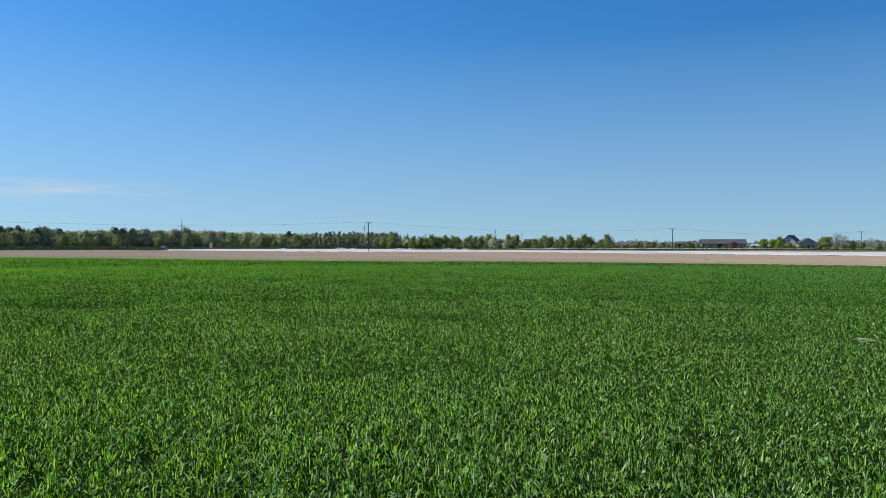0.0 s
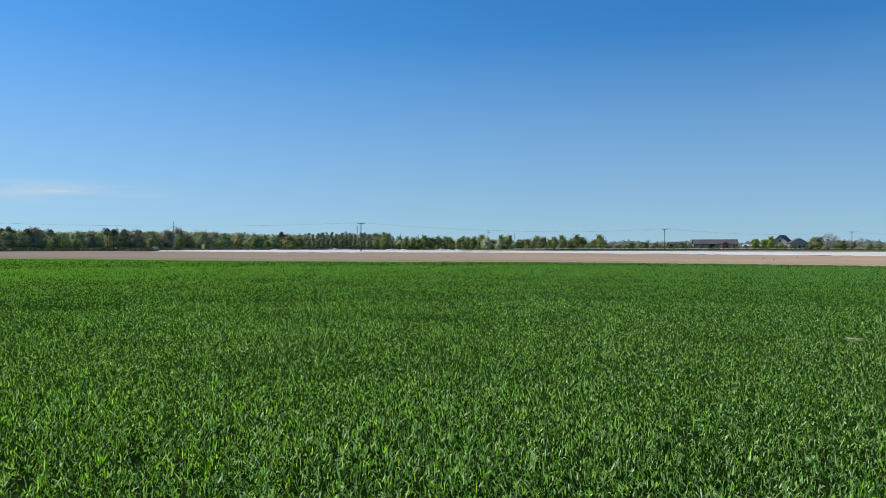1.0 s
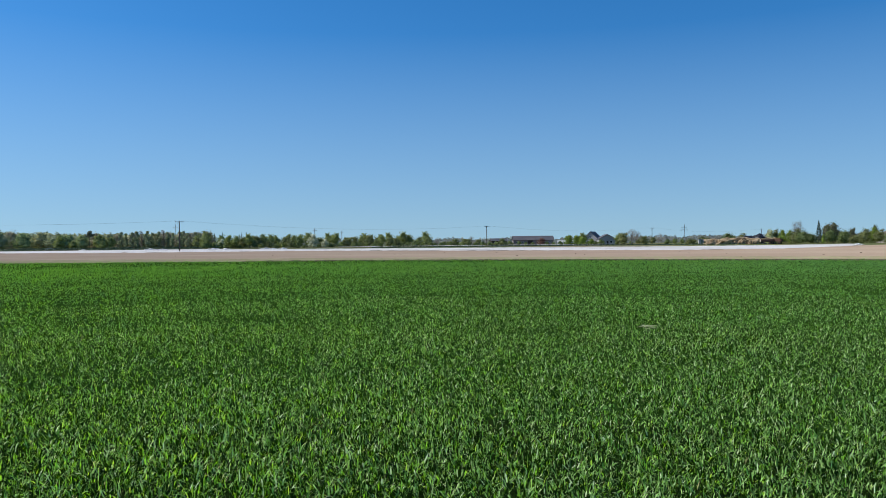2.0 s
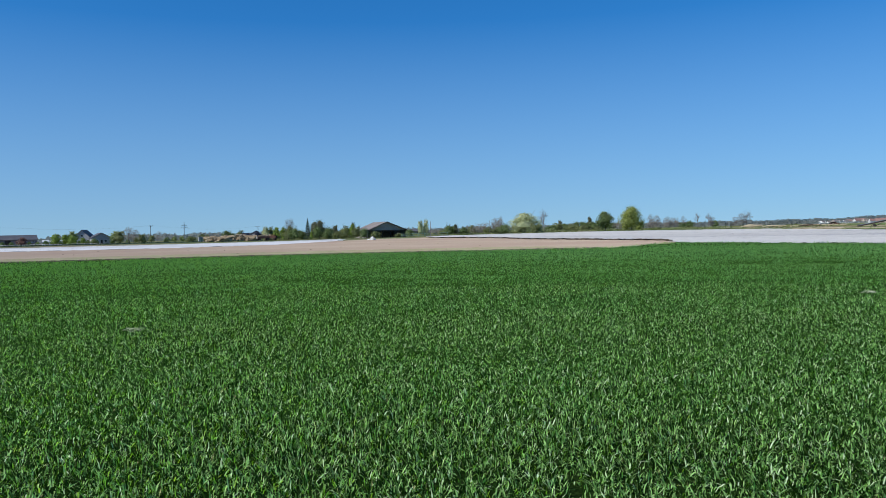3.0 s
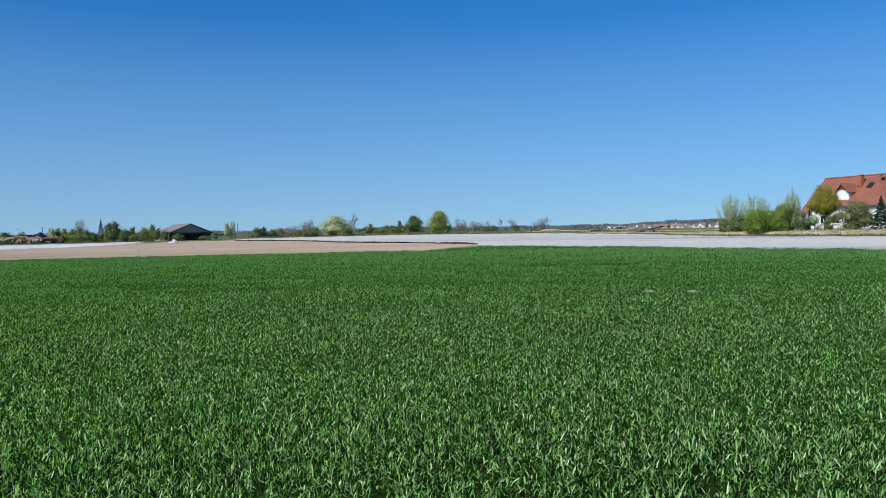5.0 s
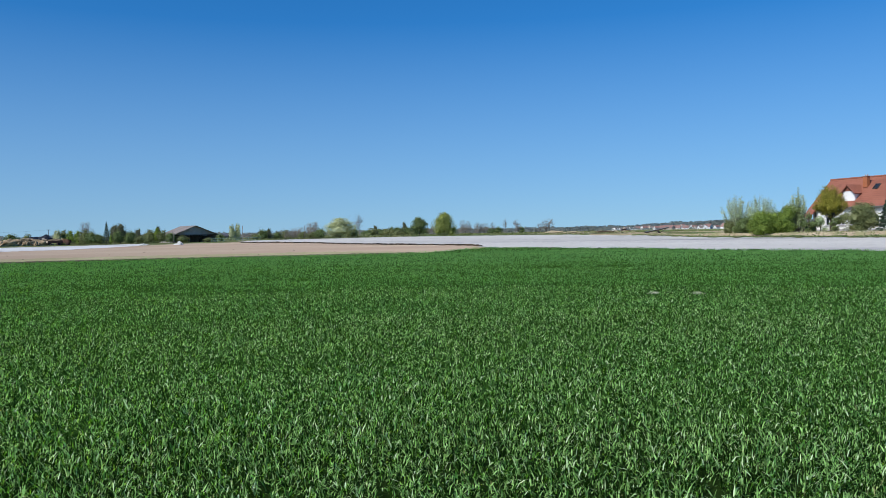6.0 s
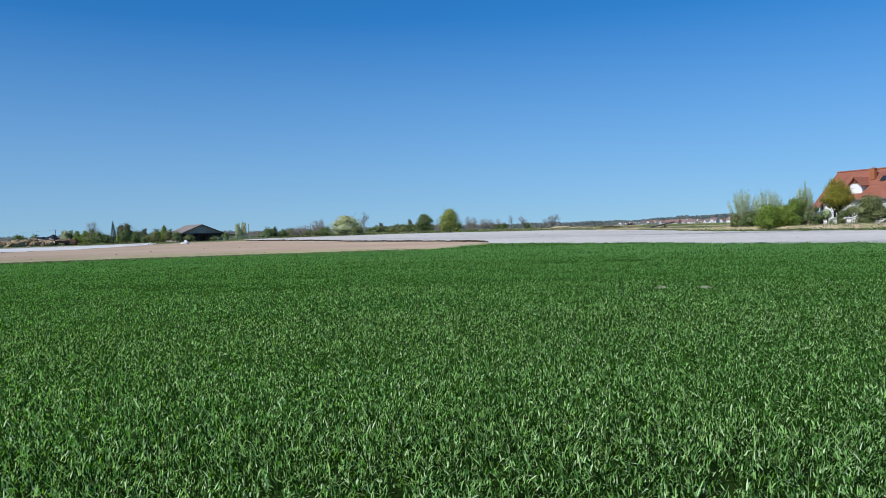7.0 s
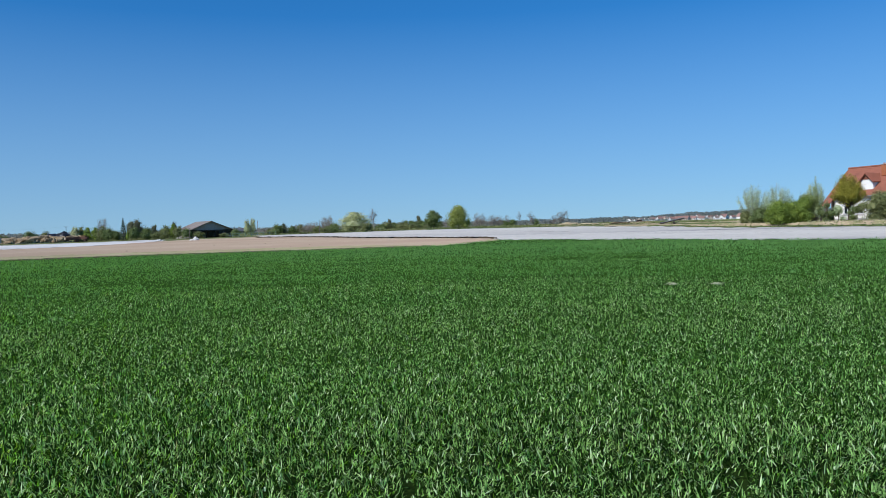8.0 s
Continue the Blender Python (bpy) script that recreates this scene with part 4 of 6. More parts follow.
def conifer(name, label, leaf, h, w, n, seed, group=""):
    """A spruce: straight trunk, whorls of drooping boughs that narrow to the top."""
    rng = np.random.default_rng(seed)
    ob = thing(name, label, "tree", None, group)
    part("trunk", cyl(bmesh.new(), (0, 0, 0), (0, 0, h * 0.97), 0.02 * h, 0.004 * h, 7), MAT["bark"], ob)
    t = rng.uniform(0, 1, n) ** 0.75
    whorl = 0.5 + 0.5 * np.cos(t * 2 * math.pi * 9)
    r = w * 0.5 * (1.02 - t) * (0.55 + 0.45 * whorl) * rng.uniform(0.3, 1.0, n) ** 0.5
    a = rng.uniform(0, 2 * math.pi, n)
    P = np.stack([r * np.cos(a), r * np.sin(a), h * (0.05 + 0.95 * t) - 0.18 * r], -1)
    out = np.stack([np.cos(a), np.sin(a), np.full(n, -0.35)], -1)
    side = np.stack([-np.sin(a), np.cos(a), rng.normal(0, 0.4, n)], -1)
    s = (0.05 * h * rng.uniform(0.5, 1.2, n) * (1.1 - 0.7 * t))[:, None]
    V = np.stack([P - out * s, P + side * s * 0.5, P + out * s, P - side * s * 0.5], 1).reshape(-1, 3)
    base = np.arange(n)[:, None] * 4
    part_mesh("crown", mesh_from("crown", V, np.concatenate([base + np.array([[0, 1, 2]]), base + np.array([[0, 2, 3]])]), LEAF[leaf]), ob)
    return ob


def pine(name, label, h, w, n, seed, group=""):
    """A pine with a bare trunk and a flat dark top."""
    rng, rnd = np.random.default_rng(seed), random.Random(seed)
    ob = thing(name, label, "tree", None, group)
    bm = bmesh.new()
    tube_path(bm, [(0, 0, 0), (0.1, 0, h * 0.4), (-0.1, 0.1, h * 0.75), (0, 0, h * 0.95)], [0.24, 0.2, 0.15, 0.05], 7)
    for k in range(8):
        b = rnd.uniform(0, 6.28)
        branch(bm, rnd, Vector((0, 0, h * rnd.uniform(0.55, 0.85))), Vector((math.cos(b), math.sin(b), 0.6)), w * 0.4, 0.08, 1, 2)
    part("trunk", bm, MAT["bark"], ob)
    L = [(rng.uniform(-0.3, 0.3) * w, rng.uniform(-0.3, 0.3) * w, h * rng.uniform(0.68, 0.92), w * 0.26, w * 0.26, h * 0.07) for _ in range(9)]
    V, F = leaf_cloud(rng, n, L, 0.035 * h)
    part_mesh("crown", mesh_from("crown", V, F, LEAF["pine"]), ob)
    return ob


def put(ob, az, d, scale=1.0, tall=1.0, turn=0.0, used=set()):
    """Place the prototype the first time it is used, a copy of it after that."""
    x, y, h = on_land(az, d)
    m = Matrix.LocRotScale((x, y, h - 0.05), Euler((0, 0, radians(turn))), (scale, scale, scale * tall))
    if ob.name in used:
        return copy_thing(ob, m)
    used.add(ob.name)
    ob.matrix_basis = m
    return ob


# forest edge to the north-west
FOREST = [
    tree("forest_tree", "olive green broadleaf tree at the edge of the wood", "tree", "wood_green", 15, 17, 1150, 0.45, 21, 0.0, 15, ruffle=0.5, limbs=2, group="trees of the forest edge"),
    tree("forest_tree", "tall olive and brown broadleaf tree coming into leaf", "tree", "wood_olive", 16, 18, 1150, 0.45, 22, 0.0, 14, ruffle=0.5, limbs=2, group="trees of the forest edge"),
    tree("forest_tree", "broadleaf tree with haze-paled green leaves at the edge of the wood", "tree", "wood", 14, 16, 1150, 0.45, 23, 0.0, 14, ruffle=0.5, limbs=2, group="trees of the forest edge"),
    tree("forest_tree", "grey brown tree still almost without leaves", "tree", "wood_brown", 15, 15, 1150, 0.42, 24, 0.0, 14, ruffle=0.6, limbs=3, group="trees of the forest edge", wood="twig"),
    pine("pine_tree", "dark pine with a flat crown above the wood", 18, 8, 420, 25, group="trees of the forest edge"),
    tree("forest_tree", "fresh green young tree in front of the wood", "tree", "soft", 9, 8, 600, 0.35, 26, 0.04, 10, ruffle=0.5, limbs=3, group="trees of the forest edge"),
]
# heights of the wood's skyline by azimuth
SKYLINE_AZ = [-34, -30, -28.5, -27, -24, -22, -20.5, -17, -14, -12, -10, -8.5, -6.5, -4, -3]
SKYLINE_H = [15.6, 15.6, 16.2, 14.8, 14.6, 15.4, 14.8, 15.4, 13.8, 13.2, 12.4, 12.6, 12.6, 12.4, 10]
rnd = random.Random(5)
a = -33.5
while a < -3.2:
    for row, far in ((0, 655), (1, 685)):
        top = np.interp(a, SKYLINE_AZ, SKYLINE_H)
        kinds = [0, 0, 1, 1, 2, 3, 3] if a < -9.5 else [1, 3, 3, 3, 2]
        k = rnd.choice(kinds)
        base_h = (15, 16, 14, 15, 18, 9)[k]
        s = top / base_h * rnd.uniform(0.86, 1.05)
        put(FOREST[k], a + rnd.uniform(-0.25, 0.25) + 0.3 * row, far + rnd.uniform(-12, 12), s, 1.0, rnd.uniform(0, 360))
    a += 0.8
for az, s in ((-29.6, 1.0), (-29.0, 0.96), (-28.6, 1.02), (-27.6, 0.95), (-26.2, 0.92), (-22.8, 1.0), (-22.4, 0.96), (-21.8, 0.95), (-11.2, 0.85)):
    put(FOREST[4], az, 650 + rnd.uniform(-6, 6), s * 0.98, 1.0, rnd.uniform(0, 360))
for az, s in ((-26.0, 1.1), (-25.3, 0.9), (-20.0, 0.85), (-18.2, 1.0), (-13.0, 1.05), (-12.2, 0.7), (-10.6, 1.15), (-9.9, 1.0), (-7.4, 0.7)):
    put(FOREST[5], az, 630 + rnd.uniform(-8, 8), s, 1.0, rnd.uniform(0, 360))


def far_belt(name, label, az0, az1, d, h_fn, leaf, seed, per_deg=60, size=1.6, wave=0.5, deep=30, body=None):
    """Woods too far off to count: one uneven belt of clumps."""
    rng = np.random.default_rng(seed)
    body = (0.0 if np.max(h_fn[1] if isinstance(h_fn, tuple) else h_fn) < 2 else 0.88) if body is None else body
    n = int((az1 - az0) * per_deg)
    az = rng.uniform(az0, az1, n)
    crest = np.interp(az, *h_fn) if isinstance(h_fn, tuple) else np.full(n, float(h_fn))
    uneven = 0.5 + 0.28 * np.sin(az * 2.1 + seed) * np.sin(az * 0.77) + 0.16 * np.sin(az * 7.3 + 1.3) * np.sin(az * 3.1) + 0.12 * np.sin(az * 19.0 + seed)
    top = crest * (1 - wave + wave * np.clip(uneven, 0.0, 1.0))
    dd = (np.interp(az, *d) if isinstance(d, tuple) else d) + rng.uniform(-deep, deep, n)
    zz = top * rng.uniform(0.02, 1.0, n) ** 0.7
    P = np.stack([dd * np.sin(np.radians(az)), dd * np.cos(np.radians(az)), zz], -1)
    P[:, 2] += height(P[:, 0], P[:, 1])
    nrm = rng.normal(0, 1, (n, 3)) + np.array([0, 0, 0.4])
    nrm /= np.linalg.norm(nrm, axis=1)[:, None]
    a_ = np.cross(nrm, rng.normal(0, 1, (n, 3)))
    a_ /= np.linalg.norm(a_, axis=1)[:, None]
    b_ = np.cross(nrm, a_)
    s = size * rng.uniform(0.5, 1.3, n)[:, None]
    V = np.stack([P - a_ * s, P + b_ * s, P + a_ * s, P - b_ * s], 1)
    V[:, :, 2] = np.maximum(V[:, :, 2], 0.1)
    base = np.arange(n)[:, None] * 4
    F = [np.concatenate([base + np.array([[0, 1, 2]]), base + np.array([[0, 2, 3]])])]
    V = V.reshape(-1, 3)
    if body:
        mid = np.interp((az0 + az1) / 2, *d) if isinstance(d, tuple) else d
        ba = np.arange(az0, az1, max(0.06, math.degrees(2.2 / mid)))
        bc = np.interp(ba, *h_fn) if isinstance(h_fn, tuple) else np.full(len(ba), float(h_fn))
        bu = 0.5 + 0.28 * np.sin(ba * 2.1 + seed) * np.sin(ba * 0.77) + 0.16 * np.sin(ba * 7.3 + 1.3) * np.sin(ba * 3.1) + 0.12 * np.sin(ba * 19.0 + seed)
        bt = bc * (1 - wave + wave * np.clip(bu, 0.0, 1.0)) * body
        prof = ((-1.0, 0.0), (-0.85, 0.45), (-0.5, 0.85), (0.0, 1.0), (0.5, 0.85), (1.0, 0.0))
        bd = np.interp(ba, *d) if isinstance(d, tuple) else np.full(len(ba), float(d))
        body_v = []
        for o, z in prof:
            rr = bd + o * deep * 0.8 + rng.normal(0, deep * 0.12, len(ba))
            x, y = rr * np.sin(np.radians(ba)), rr * np.cos(np.radians(ba))
            body_v.append(np.stack([x, y, height(x, y) + bt * z * rng.uniform(0.86, 1.06, len(ba))], -1))
        body_v = np.stack(body_v, 1)
        k = len(prof)
        i, j = np.meshgrid(np.arange(len(ba) - 1), np.arange(k - 1), indexing="ij")
        q = len(V) + (i * k + j).ravel()
        F.append(np.stack([q, q + 1, q + k + 1, q + k], -1))
        V = np.concatenate([V, body_v.reshape(-1, 3)])
    ob = new(name, mesh_from(name, V, F, LEAF[leaf], True))
    tagged(ob, label, "woods", kind="stuff")


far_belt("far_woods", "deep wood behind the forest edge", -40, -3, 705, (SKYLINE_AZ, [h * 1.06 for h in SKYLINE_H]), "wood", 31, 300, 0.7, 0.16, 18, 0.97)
far_belt("far_woods", "trees in front of the horizon, greyed by haze in their colour", -4, 33, 900, 10, "far", 32, 300, 0.8, 0.6)
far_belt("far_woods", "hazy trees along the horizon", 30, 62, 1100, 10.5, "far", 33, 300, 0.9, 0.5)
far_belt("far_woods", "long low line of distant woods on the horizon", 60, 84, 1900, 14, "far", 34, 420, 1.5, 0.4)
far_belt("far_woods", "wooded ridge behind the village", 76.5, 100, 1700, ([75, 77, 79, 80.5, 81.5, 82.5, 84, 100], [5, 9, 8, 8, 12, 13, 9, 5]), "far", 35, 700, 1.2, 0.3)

far_belt("field_hedge", "low olive undergrowth of the farm hedge", 35.6, 44.0, 338, 2.6, "olive", 51, 260, 0.2, 0.6, 4)
far_belt("field_hedge", "low brownish undergrowth of the hedge", 46.2, 57.0, 298, 2.2, "olive", 52, 260, 0.2, 0.7, 4)
far_belt("field_hedge", "low dark hedge along the road before the wood", -40, -1, 590, 1.5, "dark", 36, 170, 0.45, 0.3, 3)
far_belt("field_hedge", "low dark weeds at the end of the tilled field", -40, -18, 400, 0.9, "dark", 37, 200, 0.35, 0.4, 3)

POPLAR = [
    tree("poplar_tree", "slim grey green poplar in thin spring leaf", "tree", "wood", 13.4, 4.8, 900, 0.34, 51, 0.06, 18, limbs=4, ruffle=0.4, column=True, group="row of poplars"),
    tree("poplar_tree", "slim almost leafless grey poplar", "tree", "grey", 13.2, 4.2, 520, 0.28, 52, 0.08, 16, 2, limbs=4, column=True, group="row of poplars", wood="twig"),
]
for i in range(17):
    put(POPLAR[rnd.choice([0, 0, 1])], -9.3 + i * 0.34 + rnd.uniform(-0.08, 0.08), 628 + rnd.uniform(-10, 10), rnd.uniform(0.9, 1.05), 1.0, rnd.uniform(0, 360))
FAR_SPRUCE = conifer("far_spruce", "dark pointed spruce in a far row", "dark", 9.5, 4.2, 360, 53, "row of far spruces")
for i in range(11):
    put(FAR_SPRUCE, -3.5 + i * 0.33 + rnd.uniform(-0.1, 0.1), 575 + rnd.uniform(-12, 12), rnd.uniform(0.85, 1.1), 1.0, rnd.uniform(0, 360))

# belt of trees and bushes across the fields to the north
BELT = [
    tree("bush", "broad olive green bush by the field", "bush", "olive", 6.5, 7.5, 600, 0.24, 41, 0.04, 9, limbs=3, group="field hedge"),
    tree("bush", "fresh green bush by the field", "bush", "soft", 6, 6.5, 560, 0.24, 42, 0.05, 9, limbs=3, group="field hedge"),
    tree("birch_tree", "slender mid green tree in the field hedge", "tree", "soft", 8.2, 6.2, 640, 0.25, 43, 0.08, 12, limbs=3, group="field hedge"),
    tree("bush", "low dark green bush by the field", "bush", "mid", 3.5, 5.5, 420, 0.22, 44, 0.02, 8, limbs=2, group="field hedge"),
    tree("bare_tree", "grey leafless tree in the field hedge", "tree", "grey", 8.2, 6.0, 900, 0.12, 45, 0.16, 8, 3, limbs=4, group="field hedge", wood="twig"),
    tree("blossoming_tree", "rounded tree in full white blossom", "tree", "blossom", 7.2, 6.6, 800, 0.24, 46, 0.05, 9, limbs=3, group="field hedge"),
    tree("bush", "reddish brown bush by the farm", "bush", "plum", 4.5, 5.5, 600, 0.22, 47, 0.03, 8, limbs=4, group="field hedge"),
]
a = -4.2
while a < 30.5:
    tall = 1.0 if a < 11.8 else 0.72
    k = rnd.choice([0, 0, 1, 1, 2, 2, 3] if a < 11.8 else [0, 1, 1, 3, 3, 4])
    if 16.0 < a < 27.2:
        k = 3
        tall = 0.62
    put(BELT[k], a, 455 + rnd.uniform(-14, 20), tall * rnd.uniform(0.8, 1.12), 1.0, rnd.uniform(0, 360))
    if a < 12.5:
        put(BELT[rnd.choice([0, 2, 2, 2, 1, 4])], a + rnd.uniform(-0.2, 0.2), 500 + rnd.uniform(-10, 14), rnd.uniform(0.82, 1.08), 1.0, rnd.uniform(0, 360))
    if a < 18.0:
        put(BELT[rnd.choice([0, 1, 3, 3])], a + 0.3, 446 + rnd.uniform(-8, 8), rnd.uniform(0.55, 0.8), 1.0, rnd.uniform(0, 360))
    a += 0.5
put(BELT[5], 3.75, 440, 1.06)
put(BELT[5], 4.6, 443, 0.62)
put(BELT[5], -2.65, 470, 0.75)
put(BELT[1], -10.41, 560, 1.35)
put(BELT[1], -1.94, 452, 1.25)
put(BELT[2], 12.0, 440, 1.0, 1.0, 40)
put(BELT[2], 10.31, 462, 1.05, 1.0, 90)
FARM_TREE = tree("farm_tree", "bright fresh green tree beside the farm", "tree", "fresh", 6.6, 6.4, 1300, 0.22, 48, 0.04, 14, limbs=4, group="trees by the farm")
put(FARM_TREE, 22.41, 428, 0.85)
put(FARM_TREE, 23.02, 432, 1.15, 0.85, 70)
put(BELT[2], 23.48, 442, 0.84, 0.95, 20)
put(FARM_TREE, 23.38, 422, 0.95, 0.8, 150)
put(FARM_TREE, 23.99, 420, 0.62, 1.0, 200)
put(BELT[3], 24.71, 430, 0.8)
put(BELT[6], 20.42, 425, 0.95)
put(BELT[2], 25.93, 450, 0.9, 0.85, 200)
put(BELT[0], 26.24, 446, 1.0, 1.0, 100)
put(BELT[4], 26.85, 440, 1.05, 1.0, 10)
put(BELT[4], 27.26, 446, 0.9, 1.0, 130)
put(BELT[0], 27.67, 446, 0.7, 1.0, 30)


# ---- power line ----
POLES = [(-160.0, 176.0), (-26.0, 271.0), (108.0, 366.0), (237.0, 441.0), (364.0, 511.0)]


def power_pole():
    ob = thing("power_pole", "wooden power pole with a steel crossarm", "pole", None, "power line poles")
    part("post", cyl(bmesh.new(), (0, 0, -0.3), (0, 0, 9.9), 0.21, 0.14, 10), MAT["pole_wood"], ob)
    bm = bmesh.new()
    box(bm, (0, 0, 9.75), (2.7, 0.20, 0.20))
    box(bm, (0.35, 0.05, 9.4), (0.9, 0.05, 0.05), 0, 0, 45)
    box(bm, (-0.35, 0.05, 9.4), (0.9, 0.05, 0.05), 0, 0, -45)
    part("crossarm", bm, MAT["steel"], ob)
    for x in (-1.2, 0.0, 1.2):
        bm = cyl(bmesh.new(), (x, 0, 9.8), (x, 0, 10.0), 0.03, 0.03, 6)
        cyl(bm, (x, 0, 9.92), (x, 0, 10.1), 0.08, 0.05, 8)
        part("insulator", bm, MAT["plaster_tan"], ob)
    return ob


pole = power_pole()
ARM = radians(-8)
for i, (x, y) in enumerate(POLES):
    m = Matrix.LocRotScale((x, y, float(height(x, y))), Euler((0, 0, ARM)), (1, 1, 1))
    if i:
        copy_thing(pole, m)
    else:
        pole.matrix_basis = m


def wires():
    for (x0, y0), (x1, y1) in zip(POLES, POLES[1:]):
        for off in (-1.2, 0.0, 1.2):
            ox, oy = off * math.cos(ARM), off * math.sin(ARM)
            bm = bmesh.new()
            pts = []
            for i in range(25):
                u = i / 24
                pts.append((x0 + (x1 - x0) * u + ox, y0 + (y1 - y0) * u + oy, 10.1 - 4 * 2.3 * u * (1 - u)))
            tube_path(bm, pts, [0.006] * 25, 4)
            ob = part("power_cable", bm, MAT["wire"], None)
            tagged(ob, "thin sagging power cable between wooden poles", "cable", "power line cables")
    

wires()


def lattice_tower(az, d, h, arms, label):
    """A tapering steel mast of four corner posts with braces and crossarms."""
    ob = thing("transmission_tower", label, "pylon", facing(az, d, 12), "far pylons")
    w0, w1 = 0.06 * h, 0.015 * h
    for sx, sy in ((-1, -1), (1, -1), (1, 1), (-1, 1)):
        part("leg", cyl(bmesh.new(), (sx * w0 / 2, sy * w0 / 2, 0), (sx * w1 / 2, sy * w1 / 2, h), 0.06, 0.05, 5), MAT["steel"], ob)
    bm = bmesh.new()
    n = 9
    for i in range(n):
        za, zb = h * i / n, h * (i + 1) / n
        wa, wb = w0 + (w1 - w0) * i / n, w0 + (w1 - w0) * (i + 1) / n
        for s in (-1, 1):
            cyl(bm, (-wa / 2, s * wa / 2, za), (wb / 2, s * wb / 2, zb), 0.025, 0.025, 4)
            cyl(bm, (wa / 2, s * wa / 2, za), (-wb / 2, s * wb / 2, zb), 0.025, 0.025, 4)
            cyl(bm, (s * wa / 2, -wa / 2, za), (s * wb / 2, wb / 2, zb), 0.025, 0.025, 4)
    part("bracing", bm, MAT["steel"], ob)
    for z, span in arms:
        bm = bmesh.new()
        cyl(bm, (-span / 2, 0, z), (span / 2, 0, z), 0.09, 0.09, 5)
        cyl(bm, (-span / 2, 0, z), (0, 0, z + 0.05 * h), 0.05, 0.05, 4)
        cyl(bm, (span / 2, 0, z), (0, 0, z + 0.05 * h), 0.05, 0.05, 4)
        part("crossarm", bm, MAT["steel"], ob)
    return ob


lattice_tower(-18.55, 610, 20.5, ((16.3, 5.0),), "grey steel lattice mast in front of the forest")
lattice_tower(-5.75, 760, 22.0, ((19.0, 5.0),), "far grey lattice mast above the trees")
lattice_tower(3.85, 820, 19.0, ((16.5, 5.0),), "far grey lattice mast above the trees")
lattice_tower(5.8, 900, 17.5, ((15.5, 4.0),), "far grey lattice mast above the trees")
lattice_tower(30.45, 640, 14.5, ((12.0, 4.6), (10.2, 5.6)), "grey steel lattice mast behind the hedge")


# ---- farm to the north-east ----
def window(parent, c, w, h, rz=0.0, sill=True):
    """A window on a wall whose outside looks along -y (turned by rz): frame, panes and sill."""
    m = pose(c[0], c[1], c[2], 0, 0, rz)
    bm = bmesh.new()
    t = 0.09
    for x, z, sx, sz in ((0, h / 2 - t / 2, w, t), (0, -h / 2 + t / 2, w, t), (-w / 2 + t / 2, 0, t, h - 2 * t), (w / 2 - t / 2, 0, t, h - 2 * t), (0, 0, t * 0.7, h - 2 * t)):
        box(bm, m @ Vector((x, -0.04, z)), (sx, 0.10, sz), rz)
    frame_ob = part("window", bm, MAT["white_paint"], parent)
    for s in (-1, 1):
        part("pane", box(bmesh.new(), m @ Vector((s * (w / 4 - t / 4), -0.02, 0)), (w / 2 - 1.2 * t, 0.02, h - 2 * t), rz), MAT["glass"], frame_ob)
    if sill:
        part("sill", box(bmesh.new(), m @ Vector((0, -0.10, -h / 2 - 0.04)), (w + 0.16, 0.22, 0.05), rz), MAT["plaster_grey"], frame_ob)


def gable_house(name, label, m, w, depth, eave, ridge, wall, roof, across=False, over=0.4, windows=(), door=None, group="", category="house", end_windows=()):
    """A gabled building: its front at y = 0 looks along -y. across: the gable end is the front."""
    ob = thing(name, label, category, m, group)
    if across:
        bm = solid([(-w / 2, 0, 0), (w / 2, 0, 0), (w / 2, 0, eave), (0, 0, ridge), (-w / 2, 0, eave), (-w / 2, depth, 0), (w / 2, depth, 0), (w / 2, depth, eave), (0, depth, ridge), (-w / 2, depth, eave)],
                   [(0, 1, 2, 3, 4), (5, 6, 7, 8, 9), (0, 1, 6, 5), (1, 2, 7, 6), (2, 3, 8, 7), (3, 4, 9, 8), (4, 0, 5, 9)])
    else:
        q = depth / 2
        bm = solid([(-w / 2, 0, 0), (-w / 2, depth, 0), (-w / 2, depth, eave), (-w / 2, q, ridge), (-w / 2, 0, eave), (w / 2, 0, 0), (w / 2, depth, 0), (w / 2, depth, eave), (w / 2, q, ridge), (w / 2, 0, eave)],
                   [(0, 1, 2, 3, 4), (5, 6, 7, 8, 9), (0, 1, 6, 5), (1, 2, 7, 6), (2, 3, 8, 7), (3, 4, 9, 8), (4, 0, 5, 9)])
    part("wall", bm, MAT[wall], ob)
    half = (w if across else depth) / 2
    slope = (ridge - eave) / half
    drop = over * slope
    up = 0.06
    if across:
        for s in (-1, 1):
            c = [(0, -over, ridge + up), (0, depth + over, ridge + up), (s * (half + over), depth + over, eave - drop + up), (s * (half + over), -over, eave - drop + up)]
            part("roof", slab(c if s < 0 else c[::-1], 0.16), MAT[roof], ob)
    else:
        for s, y in ((-1, -over), (1, depth + over)):
            c = [(-w / 2 - over, half, ridge + up), (-w / 2 - over, y, eave - drop + up), (w / 2 + over, y, eave - drop + up), (w / 2 + over, half, ridge + up)]
            part("roof", slab(c if s < 0 else c[::-1], 0.16), MAT[roof], ob)
    for x, z, ww, hh in windows:
        window(ob, (x, 0.0, z), ww, hh)
    if door:
        part("door", box(bmesh.new(), (door[0], -0.03, door[2] / 2), (door[1], 0.08, door[2])), MAT["dark_wood"], ob)
    return ob


gable_house("barn", "low dark barn with a slate roof behind bushes", facing(17.35, 478, 8), 9.5, 8, 3.0, 4.4, "dark_wood", "slate", windows=((-2.5, 1.6, 1.2, 0.9),), door=(1.5, 2.6, 2.6), category="barn")
